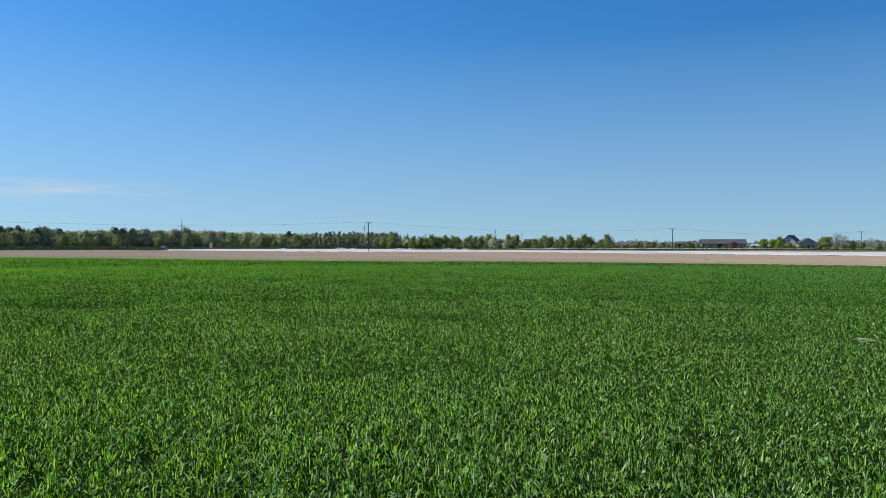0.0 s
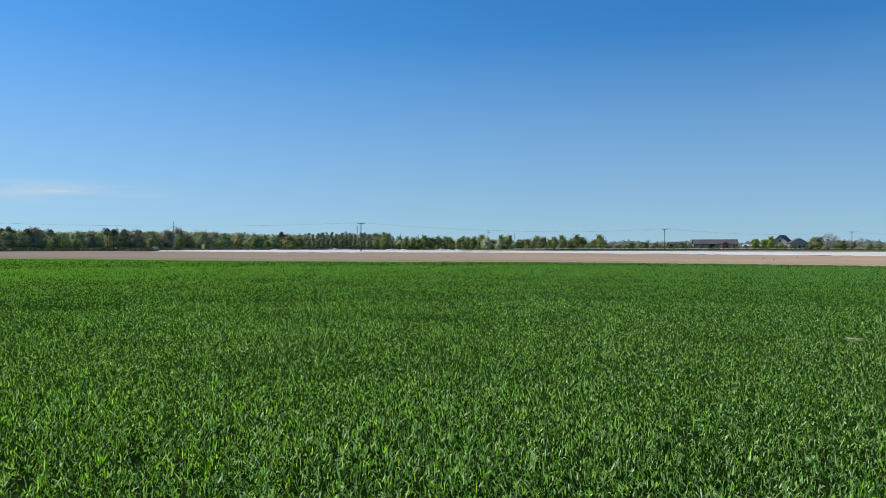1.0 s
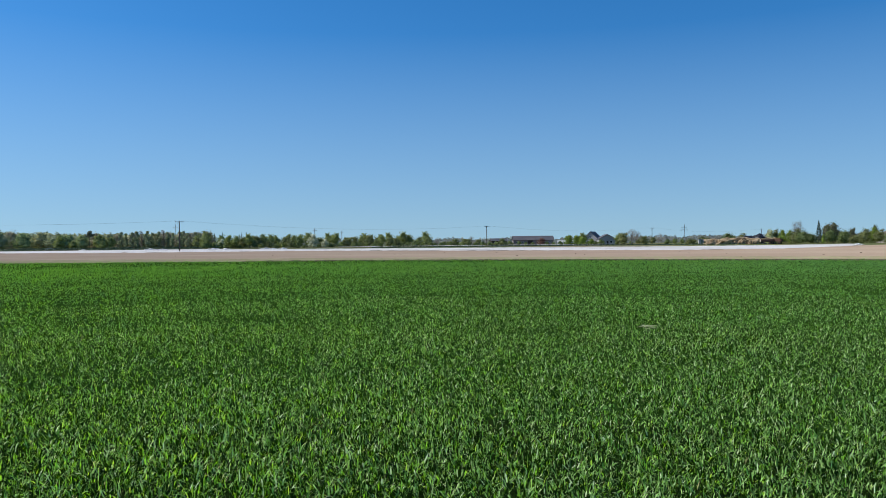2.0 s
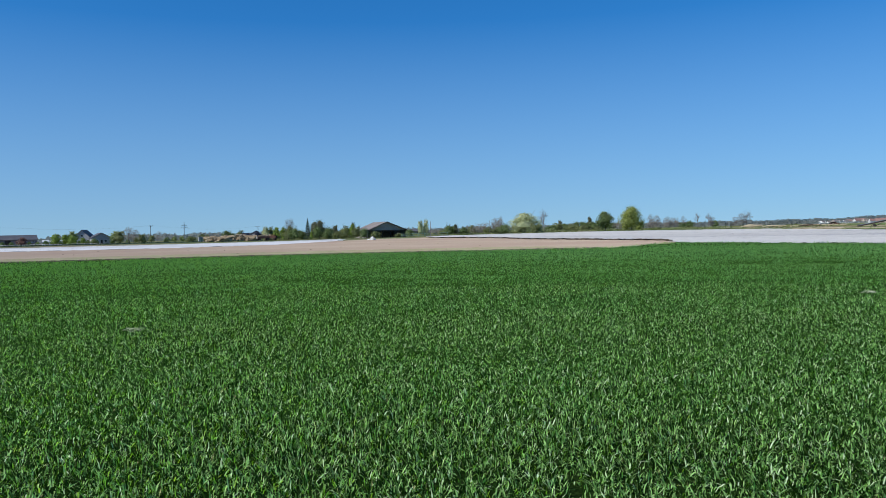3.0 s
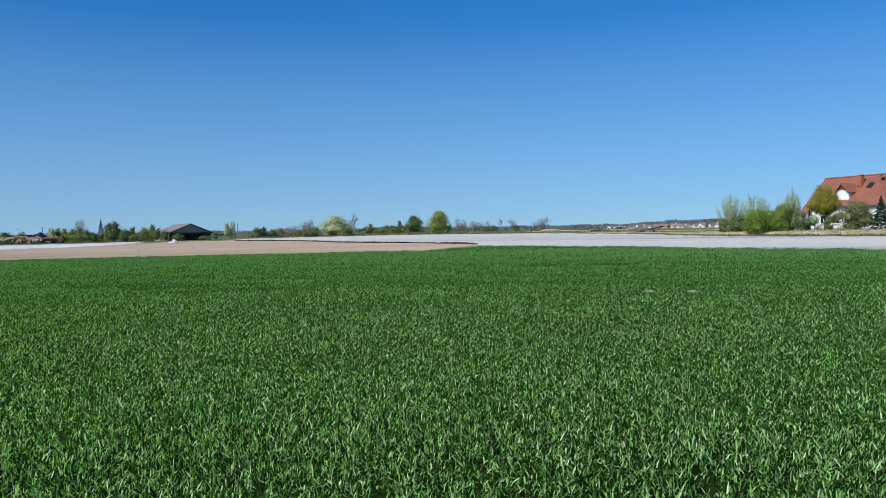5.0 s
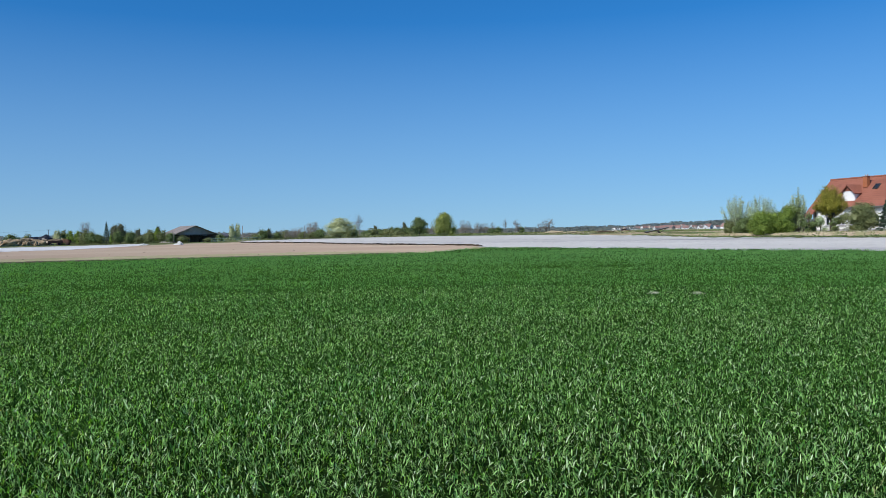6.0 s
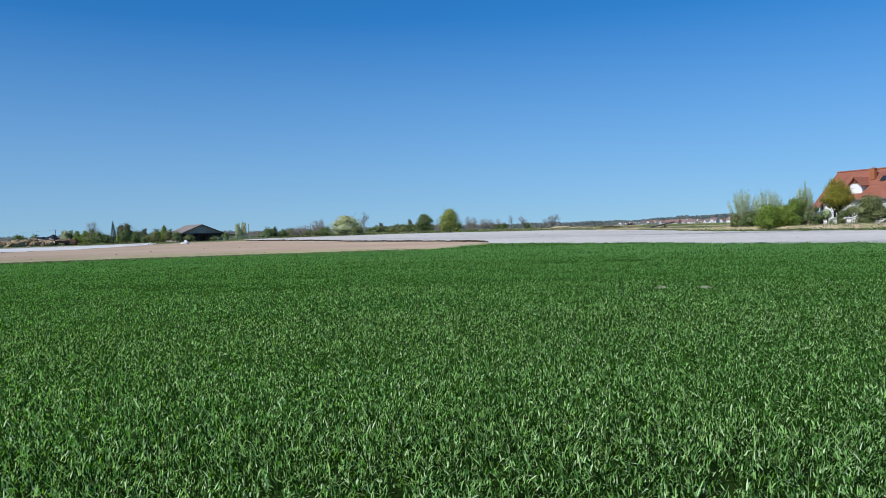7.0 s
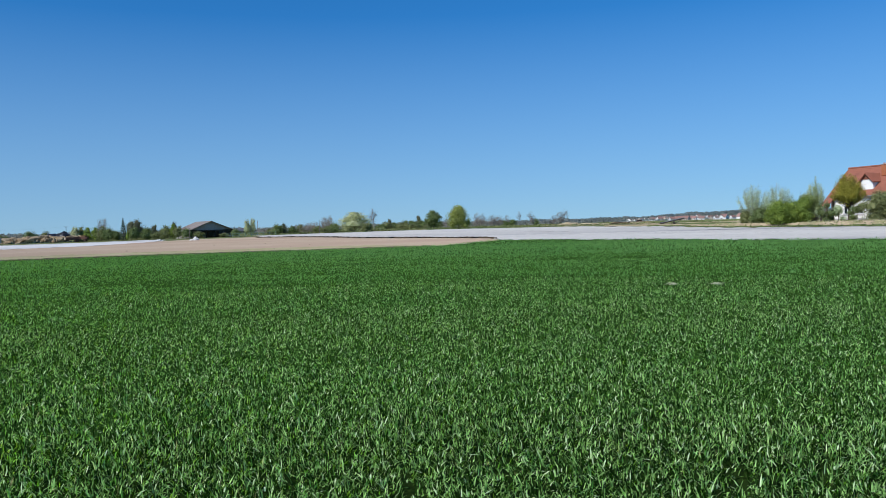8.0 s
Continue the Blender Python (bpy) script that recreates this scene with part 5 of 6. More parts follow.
gable_house("barn", "long brown barn with a dark slate roof", facing(19.85, 480, 6), 24.5, 9, 3.3, 5.7, "barn_brown", "slate", windows=tuple((x, 1.9, 1.4, 1.0) for x in (-10, -6.5, 3, 6.5, 10)), door=(-2, 3.0, 2.9), category="barn")
gable_house("greenhouse", "long low white foil greenhouse beside the farm", facing(22.2, 462, 2), 10, 5, 1.9, 2.6, "foil_bright", "foil_bright", over=0.05, category="greenhouse")
gable_house("farmhouse", "grey farmhouse with a dark roof and a gable to the field", facing(23.95, 462, -14), 7.5, 11, 4.2, 7.7, "plaster_grey", "slate", across=True, over=0.6,
            windows=((-1.6, 1.6, 1.2, 1.3), (1.6, 1.6, 1.2, 1.3), (0, 4.6, 1.3, 1.3)), door=(0.1, 1.0, 2.1), category="house")
gable_house("farmhouse", "pale grey house with a low dark gable roof", facing(25.15, 455, 10), 9.5, 10, 3.4, 5.9, "plaster_grey", "slate", across=True, over=0.6,
            windows=((-2.3, 1.6, 1.4, 1.3), (2.0, 1.6, 1.4, 1.3)), door=(0, 1.0, 2.1), category="house")


def lump(bm, rng, c, s, n=2, rough=0.18):
    """An uneven boulder-like mass resting at c."""
    made = bmesh.ops.create_icosphere(bm, subdivisions=n, radius=1.0)["verts"]
    off = Vector(rng.uniform(0, 50, 3))
    for v in made:
        k = 1 + rough * 2.2 * noise.noise(v.co * 1.9 + off) + rough * noise.noise(v.co * 4.5 + off)
        v.co = Vector((c[0] + v.co.x * s[0] * k, c[1] + v.co.y * s[1] * k, c[2] + max(-0.03, v.co.z * s[2] * k)))


def heap(name, label, category, az, d, lumps, material, seed, turn=0.0, n=3, rough=0.2):
    rng = np.random.default_rng(seed)
    bm = bmesh.new()
    for x, y, sx, sy, sz in lumps:
        lump(bm, rng, (x, y, 0), (sx, sy, sz), n, rough)
    ob = part(name, bm, MAT[material], None)
    ob.matrix_basis = facing(az, d, turn)
    return tagged(ob, label, category)


heap("manure_heap", "long yellow brown heap of straw manure", "heap", 33.7, 330, [(-3.5, 0, 7.0, 3.0, 2.2), (4.0, 0.4, 6.5, 3.0, 2.5)] + [(x, -1.0 + 0.8 * math.sin(x * 1.7), 1.0, 1.4, 1.5 + 0.45 * math.sin(x * 2.3)) for x in np.arange(-9.5, 10.0, 0.85)], "straw", 61, 0, 4, 0.34)
heap("silage_clamp", "black tarpaulin covered silage clamp", "heap", 35.05, 342, [(-2, 0, 3.4, 4, 3.4), (1.5, 0, 3.6, 4, 3.9), (4.5, 0, 2.6, 4, 2.4)], "tarp_black", 62, 0, 3, 0.12)
heap("foil_pile", "crumpled pile of white plastic foil", "pile", 41.25, 222, [(0, 0, 0.7, 0.6, 0.55), (0.6, 0.2, 0.5, 0.5, 0.4), (-0.6, 0, 0.6, 0.5, 0.3)], "foil_bright", 63)
heap("foil_pile", "high crumpled pile of white plastic foil", "pile", 43.65, 203, [(0.1, 0, 0.6, 0.6, 0.85), (0.5, 0.2, 0.5, 0.5, 0.6), (-0.7, 0, 0.6, 0.5, 0.4)], "foil_bright", 64)
for i, (az, d, s) in enumerate(((-11.6, 425, 1.0), (-7.4, 405, 1.3), (-6.6, 400, 1.0), (-3.2, 360, 1.3), (-2.4, 350, 1.0), (0.4, 345, 1.1), (0.9, 345, 0.8), (1.6, 345, 0.9))):
    heap("foil_pile", "small crumpled pile of white plastic foil", "pile", az, d, [(0, 0, 1.1 * s, 0.8, 0.65 * s), (1.2 * s, 0, 1.0 * s, 0.8, 0.4 * s), (-1.5 * s, 0, 1.0 * s, 0.8, 0.35 * s)], "foil_bright", 70 + i, 0, 2)


def wheel(parent, c, r, w, rz=0.0, rim="white_paint"):
    """A tyre with its rim; the axle along local x turned by rz."""
    m = pose(c[0], c[1], c[2], 0, 0, rz)
    bm = cyl(bmesh.new(), m @ Vector((-w / 2, 0, 0)), m @ Vector((w / 2, 0, 0)), r, r, 16)
    bmesh.ops.bevel(bm, geom=[e for e in bm.edges if len(e.link_faces) == 2 and any(len(f.verts) > 4 for f in e.link_faces)], offset=r * 0.12, segments=2, affect="EDGES")
    t = part("tyre", bm, MAT["rubber"], parent)
    part("rim", cyl(bmesh.new(), m @ Vector((-w / 2 - 0.01, 0, 0)), m @ Vector((w / 2 + 0.01, 0, 0)), r * 0.55, r * 0.55, 12), MAT[rim], t)


def trailer(az, d, turn):
    """A four-wheeled farm trailer seen from the side."""
    ob = thing("farm_trailer", "rusty red farm trailer with a pale tailboard", "trailer", facing(az, d, turn))
    part("floor_frame", box(bmesh.new(), (0, 0, 0.95), (5.2, 2.1, 0.16)), MAT["dark_wood"], ob)
    for y in (-1.05, 1.05):
        bm = box(bmesh.new(), (0, y, 1.45), (5.2, 0.06, 0.84))
        for x in (-2.3, -0.8, 0.8, 2.3):
            box(bm, (x, y - 0.05 * (1 if y < 0 else -1), 1.45), (0.09, 0.07, 0.9))
        part("side_board", bm, MAT["rust_red"], ob)
    part("tailboard", box(bmesh.new(), (-2.6, 0, 1.45), (0.06, 2.04, 0.84)), MAT["plaster_tan"], ob)
    part("front_board", box(bmesh.new(), (2.6, 0, 1.5), (0.06, 2.04, 0.94)), MAT["rust_red"], ob)
    part("drawbar", cyl(bmesh.new(), (2.6, 0, 0.8), (4.2, 0, 0.55), 0.06, 0.05, 6), MAT["dark_wood"], ob)
    bm = bmesh.new()
    lump(bm, np.random.default_rng(3), (0.2, 0, 1.7), (2.2, 0.9, 0.75), 3, 0.2)
    part("load", bm, MAT["straw"], ob)
    for x in (-1.7, 1.7):
        for y in (-0.85, 0.85):
            wheel(ob, (x, y, 0.5), 0.5, 0.3, 90, "rust_red")
    return ob


trailer(35.85, 325, 12)
tr = trailer(36.35, 333, -20)
tagged(tr, "empty brown farm trailer parked by the heap")


def cabin(az, d):
    ob = thing("site_cabin", "small pale grey box cabin beside the hedge", "cabin", facing(az, d, 10))
    part("body", box(bmesh.new(), (0, 0, 1.1), (1.9, 1.6, 2.1), bevel=0.04), MAT["plaster_grey"], ob)
    part("roof", slab([(-1.1, -0.95, 2.3), (1.1, -0.95, 2.3), (1.1, 0.95, 2.2), (-1.1, 0.95, 2.2)], 0.1), MAT["steel"], ob)
    part("door", box(bmesh.new(), (0.2, -0.82, 1.05), (0.8, 0.05, 1.9)), MAT["green_paint"], ob)


cabin(31.55, 335)


def open_hall():
    """A big gabled hall: open dark front under a deep boarded gable, posts, skylight strip."""
    ob = thing("open_hall", "large brown roofed farm hall with a boarded gable and open front", "barn", facing(44.7, 312, 22))
    w, depth, eave, ridge = 17.5, 14.0, 2.9, 6.3
    part("back_wall", box(bmesh.new(), (0, depth - 0.1, eave / 2), (w, 0.2, eave)), MAT["boards"], ob)
    for s in (-1, 1):
        part("side_wall", box(bmesh.new(), (s * (w / 2 - 0.1), depth / 2, eave / 2), (0.2, depth - 0.5, eave)), MAT["boards"], ob)
    part("gable", solid([(-w / 2, 0, eave), (w / 2, 0, eave), (0, 0, ridge), (-w / 2, 0.2, eave), (w / 2, 0.2, eave), (0, 0.2, ridge)], [(0, 1, 2), (3, 5, 4), (0, 3, 4, 1), (1, 4, 5, 2), (2, 5, 3, 0)]), MAT["boards"], ob, "grey boarded gable")
    for i in range(34):
        x = -w / 2 + 0.6 + i * (w - 1.2) / 33
        top = ridge - abs(x) / (w / 2) * (ridge - eave) - 0.12
        if top - eave > 0.25:
            part("board", box(bmesh.new(), (x, -0.03, (eave + top) / 2), (0.38, 0.05, top - eave - 0.05)), MAT["boards"], ob)
    part("skylight_panel", box(bmesh.new(), (-0.6, -0.09, 5.0), (3.6, 0.06, 0.9)), MAT["plaster_grey"], ob, "pale translucent panel")
    for s in (-1, 1):
        c = [(0, -1.3, ridge + 0.12), (0, depth + 0.6, ridge + 0.12), (s * (w / 2 + 0.8), depth + 0.6, eave - 0.22), (s * (w / 2 + 0.8), -1.3, eave - 0.22)]
        part("roof", slab(c if s < 0 else c[::-1], 0.16), MAT["roof_brown"], ob)
    for x in (-8.4, -5.0, -1.7, 1.7, 5.0, 8.4):
        part("post", box(bmesh.new(), (x, 0.1, eave / 2), (0.28, 0.28, eave)), MAT["dark_wood"], ob)
    part("lintel", box(bmesh.new(), (0, -0.12, eave - 0.1), (w, 0.2, 0.35)), MAT["dark_wood"], ob)


open_hall()
gable_house("shed", "low shed with a flat dark roof beside the hall", facing(47.1, 330, 10), 8, 5, 2.3, 3.2, "boards", "slate", door=(0, 2.0, 2.0), category="shed")


def paddock_fence(az0, az1, d0, d1):
    ob = thing("paddock_fence", "pale green paddock fence of posts and rails", "fence")
    (x0, y0, h0), (x1, y1, h1) = on_land(az0, d0), on_land(az1, d1)
    n = 9
    for i in range(n):
        u = i / (n - 1)
        part("post", box(bmesh.new(), (x0 + (x1 - x0) * u, y0 + (y1 - y0) * u, 0.65 + h0 + (h1 - h0) * u), (0.14, 0.14, 1.5)), MAT["green_paint"], ob)
    for z in (0.55, 1.2):
        part("rail", cyl(bmesh.new(), (x0, y0, z + h0), (x1, y1, z + h1), 0.06, 0.06, 5), MAT["green_paint"], ob)


paddock_fence(45.8, 49.2, 285, 280)
for az, d, h in ((47.95, 270, 5.2), (52.3, 282, 5.0), (50.9, 285, 3.0), (43.3, 275, 3.6)):
    ob = thing("wooden_post", "thin grey wooden post standing in the hedge", "post", facing(az, d), "posts in the hedge")
    part("post", cyl(bmesh.new(), (0, 0, -0.1), (0, 0, h), 0.11, 0.08, 8), MAT["twig"], ob)
    part("cap", cyl(bmesh.new(), (0, 0, h), (0, 0, h + 0.06), 0.13, 0.05, 8), MAT["steel"], ob)

# hedges and trees between the hall and the lone trees
MID = [
    tree("hedge_tree", "fresh green tree in the farm hedge", "tree", "fresh", 6.5, 6.5, 2000, 0.13, 81, 0.02, 11, group="farm hedge"),
    tree("hedge_bush", "dark green bush in the farm hedge", "bush", "mid", 3.8, 5.0, 1500, 0.13, 82, 0.03, 9, group="farm hedge"),
    tree("hedge_tree", "dull green tree in the farm hedge", "tree", "mid", 7.0, 6.0, 2000, 0.13, 83, 0.02, 10, group="farm hedge"),
    tree("bare_tree", "leafless grey tree with a fine twig crown", "tree", "grey", 7.0, 4.6, 700, 0.06, 84, 0.2, 8, 5, group="farm hedge", wood="twig"),
    tree("hedge_bush", "brownish grey leafless bush in the hedge", "bush", "grey", 4.0, 5.4, 1800, 0.085, 85, 0.03, 9, 3, group="farm hedge", wood="twig"),
    tree("blossoming_bush", "pale green bush coming into blossom", "bush", "cream", 5.0, 5.2, 2000, 0.12, 86, 0.02, 9, group="farm hedge"),
    tree("hedge_bush", "olive green bush in the farm hedge", "bush", "olive", 4.2, 5.5, 1600, 0.13, 87, 0.03, 9, group="farm hedge"),
    tree("bare_tree", "tall leafless tree with a dense haze of fine grey twigs", "tree", "grey", 8.0, 5.0, 2400, 0.06, 89, 0.10, 16, 5, group="farm hedge", wood="twig"),
    tree("hedge_tree", "dark brownish green tree in the farm hedge", "tree", "dusk", 8.0, 6.0, 1700, 0.13, 90, 0.06, 12, group="farm hedge"),
]
MID_SIZE = [(6.5, 6.5), (3.8, 5.0), (7.0, 6.0), (7.0, 4.6), (4.0, 5.4), (5.0, 5.2), (4.2, 5.5), (8.0, 5.0), (8.0, 6.0)]
SPRUCE = conifer("spruce_tree", "dark narrow spruce in the farm hedge", "dark", 9.0, 6.0, 1100, 88, "farm hedge")
def plant(k, az, d, h, w):
    """One of the hedge's plants, grown to a height and width of its own."""
    ph, pw = MID_SIZE[k]
    put(MID[k], az, d, w / pw, h / ph * pw / w, rnd.uniform(0, 360))


# kind, azimuth, distance, height, width
# hedge beside the straw heap
for row in ((6, 31.8, 372, 3.6, 6), (4, 32.6, 376, 3.8, 6), (2, 33.4, 372, 5.0, 7.5), (6, 34.28, 365, 5.6, 4.2), (6, 30.9, 366, 3.2, 5), (4, 35.2, 372, 4.2, 6),
            (5, 36.0, 345, 6.0, 3.6), (6, 36.35, 347, 6.9, 4.4), (0, 36.8, 336, 5.6, 4.4)):
    plant(*row)
# farm hedge before the yard
for row in ((0, 37.25, 332, 6.4, 5.0), (6, 37.6, 330, 6.6, 5.0), (7, 37.6, 340, 8.9, 4.4), (7, 37.85, 342, 8.3, 3.8), (1, 38.04, 325, 5.2, 5.0), (2, 38.53, 331, 5.9, 4.2),
            (8, 39.5, 331, 7.6, 5.8), (8, 39.85, 329, 8.6, 6.2), (0, 39.26, 318, 4.2, 2.4), (1, 39.7, 320, 4.0, 4.4), (2, 40.49, 332, 6.8, 4.6), (8, 40.96, 328, 6.3, 3.8),
            (1, 40.5, 318, 3.6, 5)):
    plant(*row)
# farm hedge towards the hall
for row in ((6, 41.17, 310, 3.6, 4.8), (1, 41.6, 312, 3.2, 4.4), (6, 41.8, 306, 6.0, 5.0), (0, 42.2, 305, 6.6, 5.4), (6, 42.55, 303, 5.6, 4.6), (8, 42.3, 309, 7.0, 2.4),
            (1, 43.1, 300, 3.0, 4), (6, 43.9, 296, 3.2, 4.0), (6, 45.6, 290, 2.0, 3.4), (1, 46.4, 292, 2.2, 3.6)):
    plant(*row)
# hedge behind the hall
for row in ((5, 47.2, 286, 5.0, 3.6), (5, 47.6, 287, 5.3, 3.4), (4, 48.3, 296, 3.4, 5.4), (6, 48.9, 294, 3.0, 5), (2, 49.62, 292, 5.2, 3.8), (8, 49.8, 290, 4.6, 2.6),
            (1, 49.3, 289, 3.0, 4), (2, 50.33, 295, 4.3, 3.6), (6, 50.93, 295, 4.2, 3.8), (4, 51.4, 292, 4.2, 5)):
    plant(*row)
# hedge beside the flowering tree
for row in ((4, 51.9, 290, 4.6, 5.0), (6, 52.2, 284, 3.2, 4.0), (7, 52.65, 286, 5.4, 3.8), (4, 52.9, 284, 6.0, 5.2), (7, 53.1, 287, 5.8, 3.0), (6, 52.9, 274, 3.0, 4.2),
            (1, 53.4, 264, 2.6, 4.0), (6, 55.6, 262, 3.9, 3.6), (3, 56.17, 284, 8.6, 3.8), (6, 55.9, 272, 4.2, 2.6)):
    plant(*row)
# trees behind the lone willow
for row in ((2, 56.7, 380, 4.6, 6.0), (6, 57.2, 384, 5.0, 7.0), (2, 57.8, 388, 5.6, 5.0), (8, 57.4, 402, 6.2, 3.4), (6, 58.3, 380, 4.4, 7.0), (2, 58.5, 396, 6.8, 4.6),
            (2, 59.1, 394, 6.6, 6.0), (8, 59.5, 398, 7.6, 4.0), (2, 59.8, 396, 6.6, 5.4), (6, 58.9, 340, 3.0, 6.5), (6, 60.2, 330, 2.4, 5.0)):
    plant(*row)
# far hedge behind the foil
for row in ((6, 60.3, 400, 5.0, 6.0), (2, 61.0, 404, 5.6, 5.0), (4, 61.6, 400, 5.6, 6.0), (6, 62.9, 410, 4.6, 7.0), (7, 63.8, 400, 6.8, 5.0), (7, 64.2, 402, 6.4, 5.0),
            (4, 64.0, 396, 5.2, 7.0), (4, 64.9, 410, 6.6, 6.0)):
    plant(*row)
# last trees of the far hedge
for row in ((4, 65.4, 412, 6.2, 6.0), (2, 65.9, 426, 4.6, 5.0), (7, 66.0, 430, 5.8, 4.0), (3, 66.9, 420, 6.6, 3.8), (3, 67.7, 424, 6.4, 5.2), (7, 67.9, 426, 5.2, 4.4),
            (1, 68.1, 440, 3.0, 4.0), (7, 69.85, 392, 6.0, 6.0), (3, 70.2, 394, 6.4, 5.6), (7, 69.4, 394, 4.6, 4.4), (1, 66.4, 430, 3.0, 5)):
    plant(*row)
put(SPRUCE, 39.0, 326, 0.8, 1.22)
put(tree("flowering_tree", "wide rounded tree with pale cream green blossom", "tree", "cream", 6.8, 11.5, 7000, 0.13, 91, 0.02, 22, limbs=2), 54.85, 266)
put(tree("round_tree", "lone round mid green tree with a short trunk", "tree", "mid", 6.2, 5.2, 5000, 0.12, 92, 0.14, 20), 60.65, 250)
put(tree("willow_tree", "lone broad yellow green willow leafed to the ground", "tree", "pale", 7.5, 7.4, 8000, 0.12, 93, 0.01, 22), 62.45, 250)

# ---- house and shrubs to the east ----
def main_house():
    ob = thing("house", "large house with a red tiled roof and white plaster walls", "house", facing(88.75, 150, -40))
    L, half, ridge, eave = 19.0, 5.3, 8.8, 3.95
    run = half
    wy = -4.75
    base = solid([(0.75, wy, 0), (L - 0.3, wy, 0), (L - 0.3, wy, 4.4), (L - 0.3, 0, 8.6), (L - 0.3, -wy, 4.4), (L - 0.3, -wy, 0), (0.75, -wy, 0), (0.75, -wy, 4.4), (0.75, 0, 8.6), (0.75, wy, 4.4)],
                 [(0, 1, 2, 9), (5, 6, 7, 4), (0, 9, 8, 7, 6), (1, 5, 4, 3, 2), (0, 6, 5, 1), (9, 2, 3, 8), (8, 3, 4, 7)])
    part("wall", base, MAT["plaster"], ob)
    for s in (-1, 1):
        c = [(0.35, 0, ridge), (0.35, s * run, eave), (L + 0.3, s * run, eave), (L + 0.3, 0, ridge)]
        roof_ob = part("roof", slab(c if s < 0 else c[::-1], 0.18), MAT["roof_red"], ob)
        if s < 0:
            n = 15
            for i in range(1, n):
                u = i / n
                y, z = -run * u, ridge + (eave - ridge) * u
                part("tile_course", box(bmesh.new(), (L / 2 + 0.33, y, z - 0.005), (L - 0.15, 0.07, 0.022), 0, 42.5), MAT["roof_red"], roof_ob)
    part("ridge_cap", cyl(bmesh.new(), (0.3, 0, ridge + 0.03), (L + 0.35, 0, ridge + 0.03), 0.15, 0.15, 8), MAT["roof_red"], ob)
    part("gutter", cyl(bmesh.new(), (0.35, -run - 0.05, eave - 0.10), (L + 0.3, -run - 0.05, eave - 0.10), 0.08, 0.08, 7), MAT["steel"], ob)
    # lower roof over the porch at the north corner
    part("porch_roof", slab([(0.35, -run - 0.02, eave - 0.04), (0.35, -run - 1.8, eave - 1.7), (1.9, -run - 1.8, eave - 1.7), (1.9, -run - 0.02, eave - 0.04)], 0.14), MAT["roof_red"], ob)
    part("porch_post", box(bmesh.new(), (1.75, -run - 1.5, 1.15), (0.18, 0.18, 2.3)), MAT["dark_wood"], ob)
    part("porch_post", box(bmesh.new(), (0.55, -run - 1.5, 1.15), (0.18, 0.18, 2.3)), MAT["dark_wood"], ob)
    part("downpipe", cyl(bmesh.new(), (1.3, wy - 0.14, 0), (1.3, wy - 0.14, eave), 0.12, 0.12, 7), MAT["dark_wood"], ob)
    # dormer
    ux, fy, z0, wd = 7.2, -4.25, 4.95, 2.2
    dz = z0 + 1.35
    pk = dz + 1.15
    body = solid([(ux - wd / 2, fy, z0 - 0.6), (ux + wd / 2, fy, z0 - 0.6), (ux + wd / 2, fy, dz), (ux, fy, pk), (ux - wd / 2, fy, dz), (ux - wd / 2, -1.2, z0 - 0.6), (ux + wd / 2, -1.2, z0 - 0.6), (ux + wd / 2, -1.2, dz), (ux, -1.2, pk), (ux - wd / 2, -1.2, dz)],
                 [(0, 1, 2, 3, 4), (5, 6, 7, 8, 9), (0, 1, 6, 5), (1, 2, 7, 6), (2, 3, 8, 7), (3, 4, 9, 8), (4, 0, 5, 9)])
    dorm = part("dormer", body, MAT["plaster"], ob, "white dormer with its own red gable roof")
    for s in (-1, 1):
        c = [(ux, fy - 0.45, pk + 0.14), (ux, -1.0, pk + 0.14), (ux + s * (wd / 2 + 0.35), -1.0, dz - 0.18), (ux + s * (wd / 2 + 0.35), fy - 0.45, dz - 0.18)]
        part("dormer_roof", slab(c if s < 0 else c[::-1], 0.14), MAT["roof_red"], dorm)
    gw, gz = wd / 2 * 0.80, dz + 0.23
    part("gable_cladding", solid([(ux - gw, fy - 0.02, gz), (ux + gw, fy - 0.02, gz), (ux, fy - 0.02, pk), (ux - gw, fy - 0.08, gz), (ux + gw, fy - 0.08, gz), (ux, fy - 0.08, pk)],
                                 [(0, 1, 2), (3, 5, 4), (0, 3, 4, 1), (1, 4, 5, 2), (2, 5, 3, 0)]), MAT["roof_red"], dorm)
    # chimney
    ch = part("chimney", box(bmesh.new(), (8.45, -1.7, 7.95), (0.8, 0.7, 1.8), bevel=0.02), MAT["brick"], ob, "orange brick chimney")
    part("chimney_cap", box(bmesh.new(), (8.45, -1.7, 8.87), (0.95, 0.85, 0.12), bevel=0.02), MAT["plaster_grey"], ch)
    for x in (8.28, 8.62):
        part("flue", cyl(bmesh.new(), (x, -1.7, 8.9), (x, -1.7, 9.1), 0.12, 0.1, 8), MAT["brick"], ch)
    # roof window and vent
    sk = part("roof_window", box(bmesh.new(), (10.4, -1.9, ridge - 1.9 * 0.915 + 0.06), (0.95, 1.25, 0.12), 0, 42.5), MAT["dark_wood"], ob)
    part("pane", box(bmesh.new(), (10.4, -1.93, ridge - 1.9 * 0.915 + 0.12), (0.75, 1.05, 0.03), 0, 42.5), MAT["glass"], sk)
    part("vent_pipe", cyl(bmesh.new(), (11.7, -1.0, 7.7), (11.7, -1.0, 8.75), 0.16, 0.16, 8), MAT["dark_wood"], ob)
    part("antenna_dish", cyl(bmesh.new(), (12.0, -1.1, 8.4), (11.9, -1.25, 8.45), 0.36, 0.36, 14), MAT["steel"], ob)
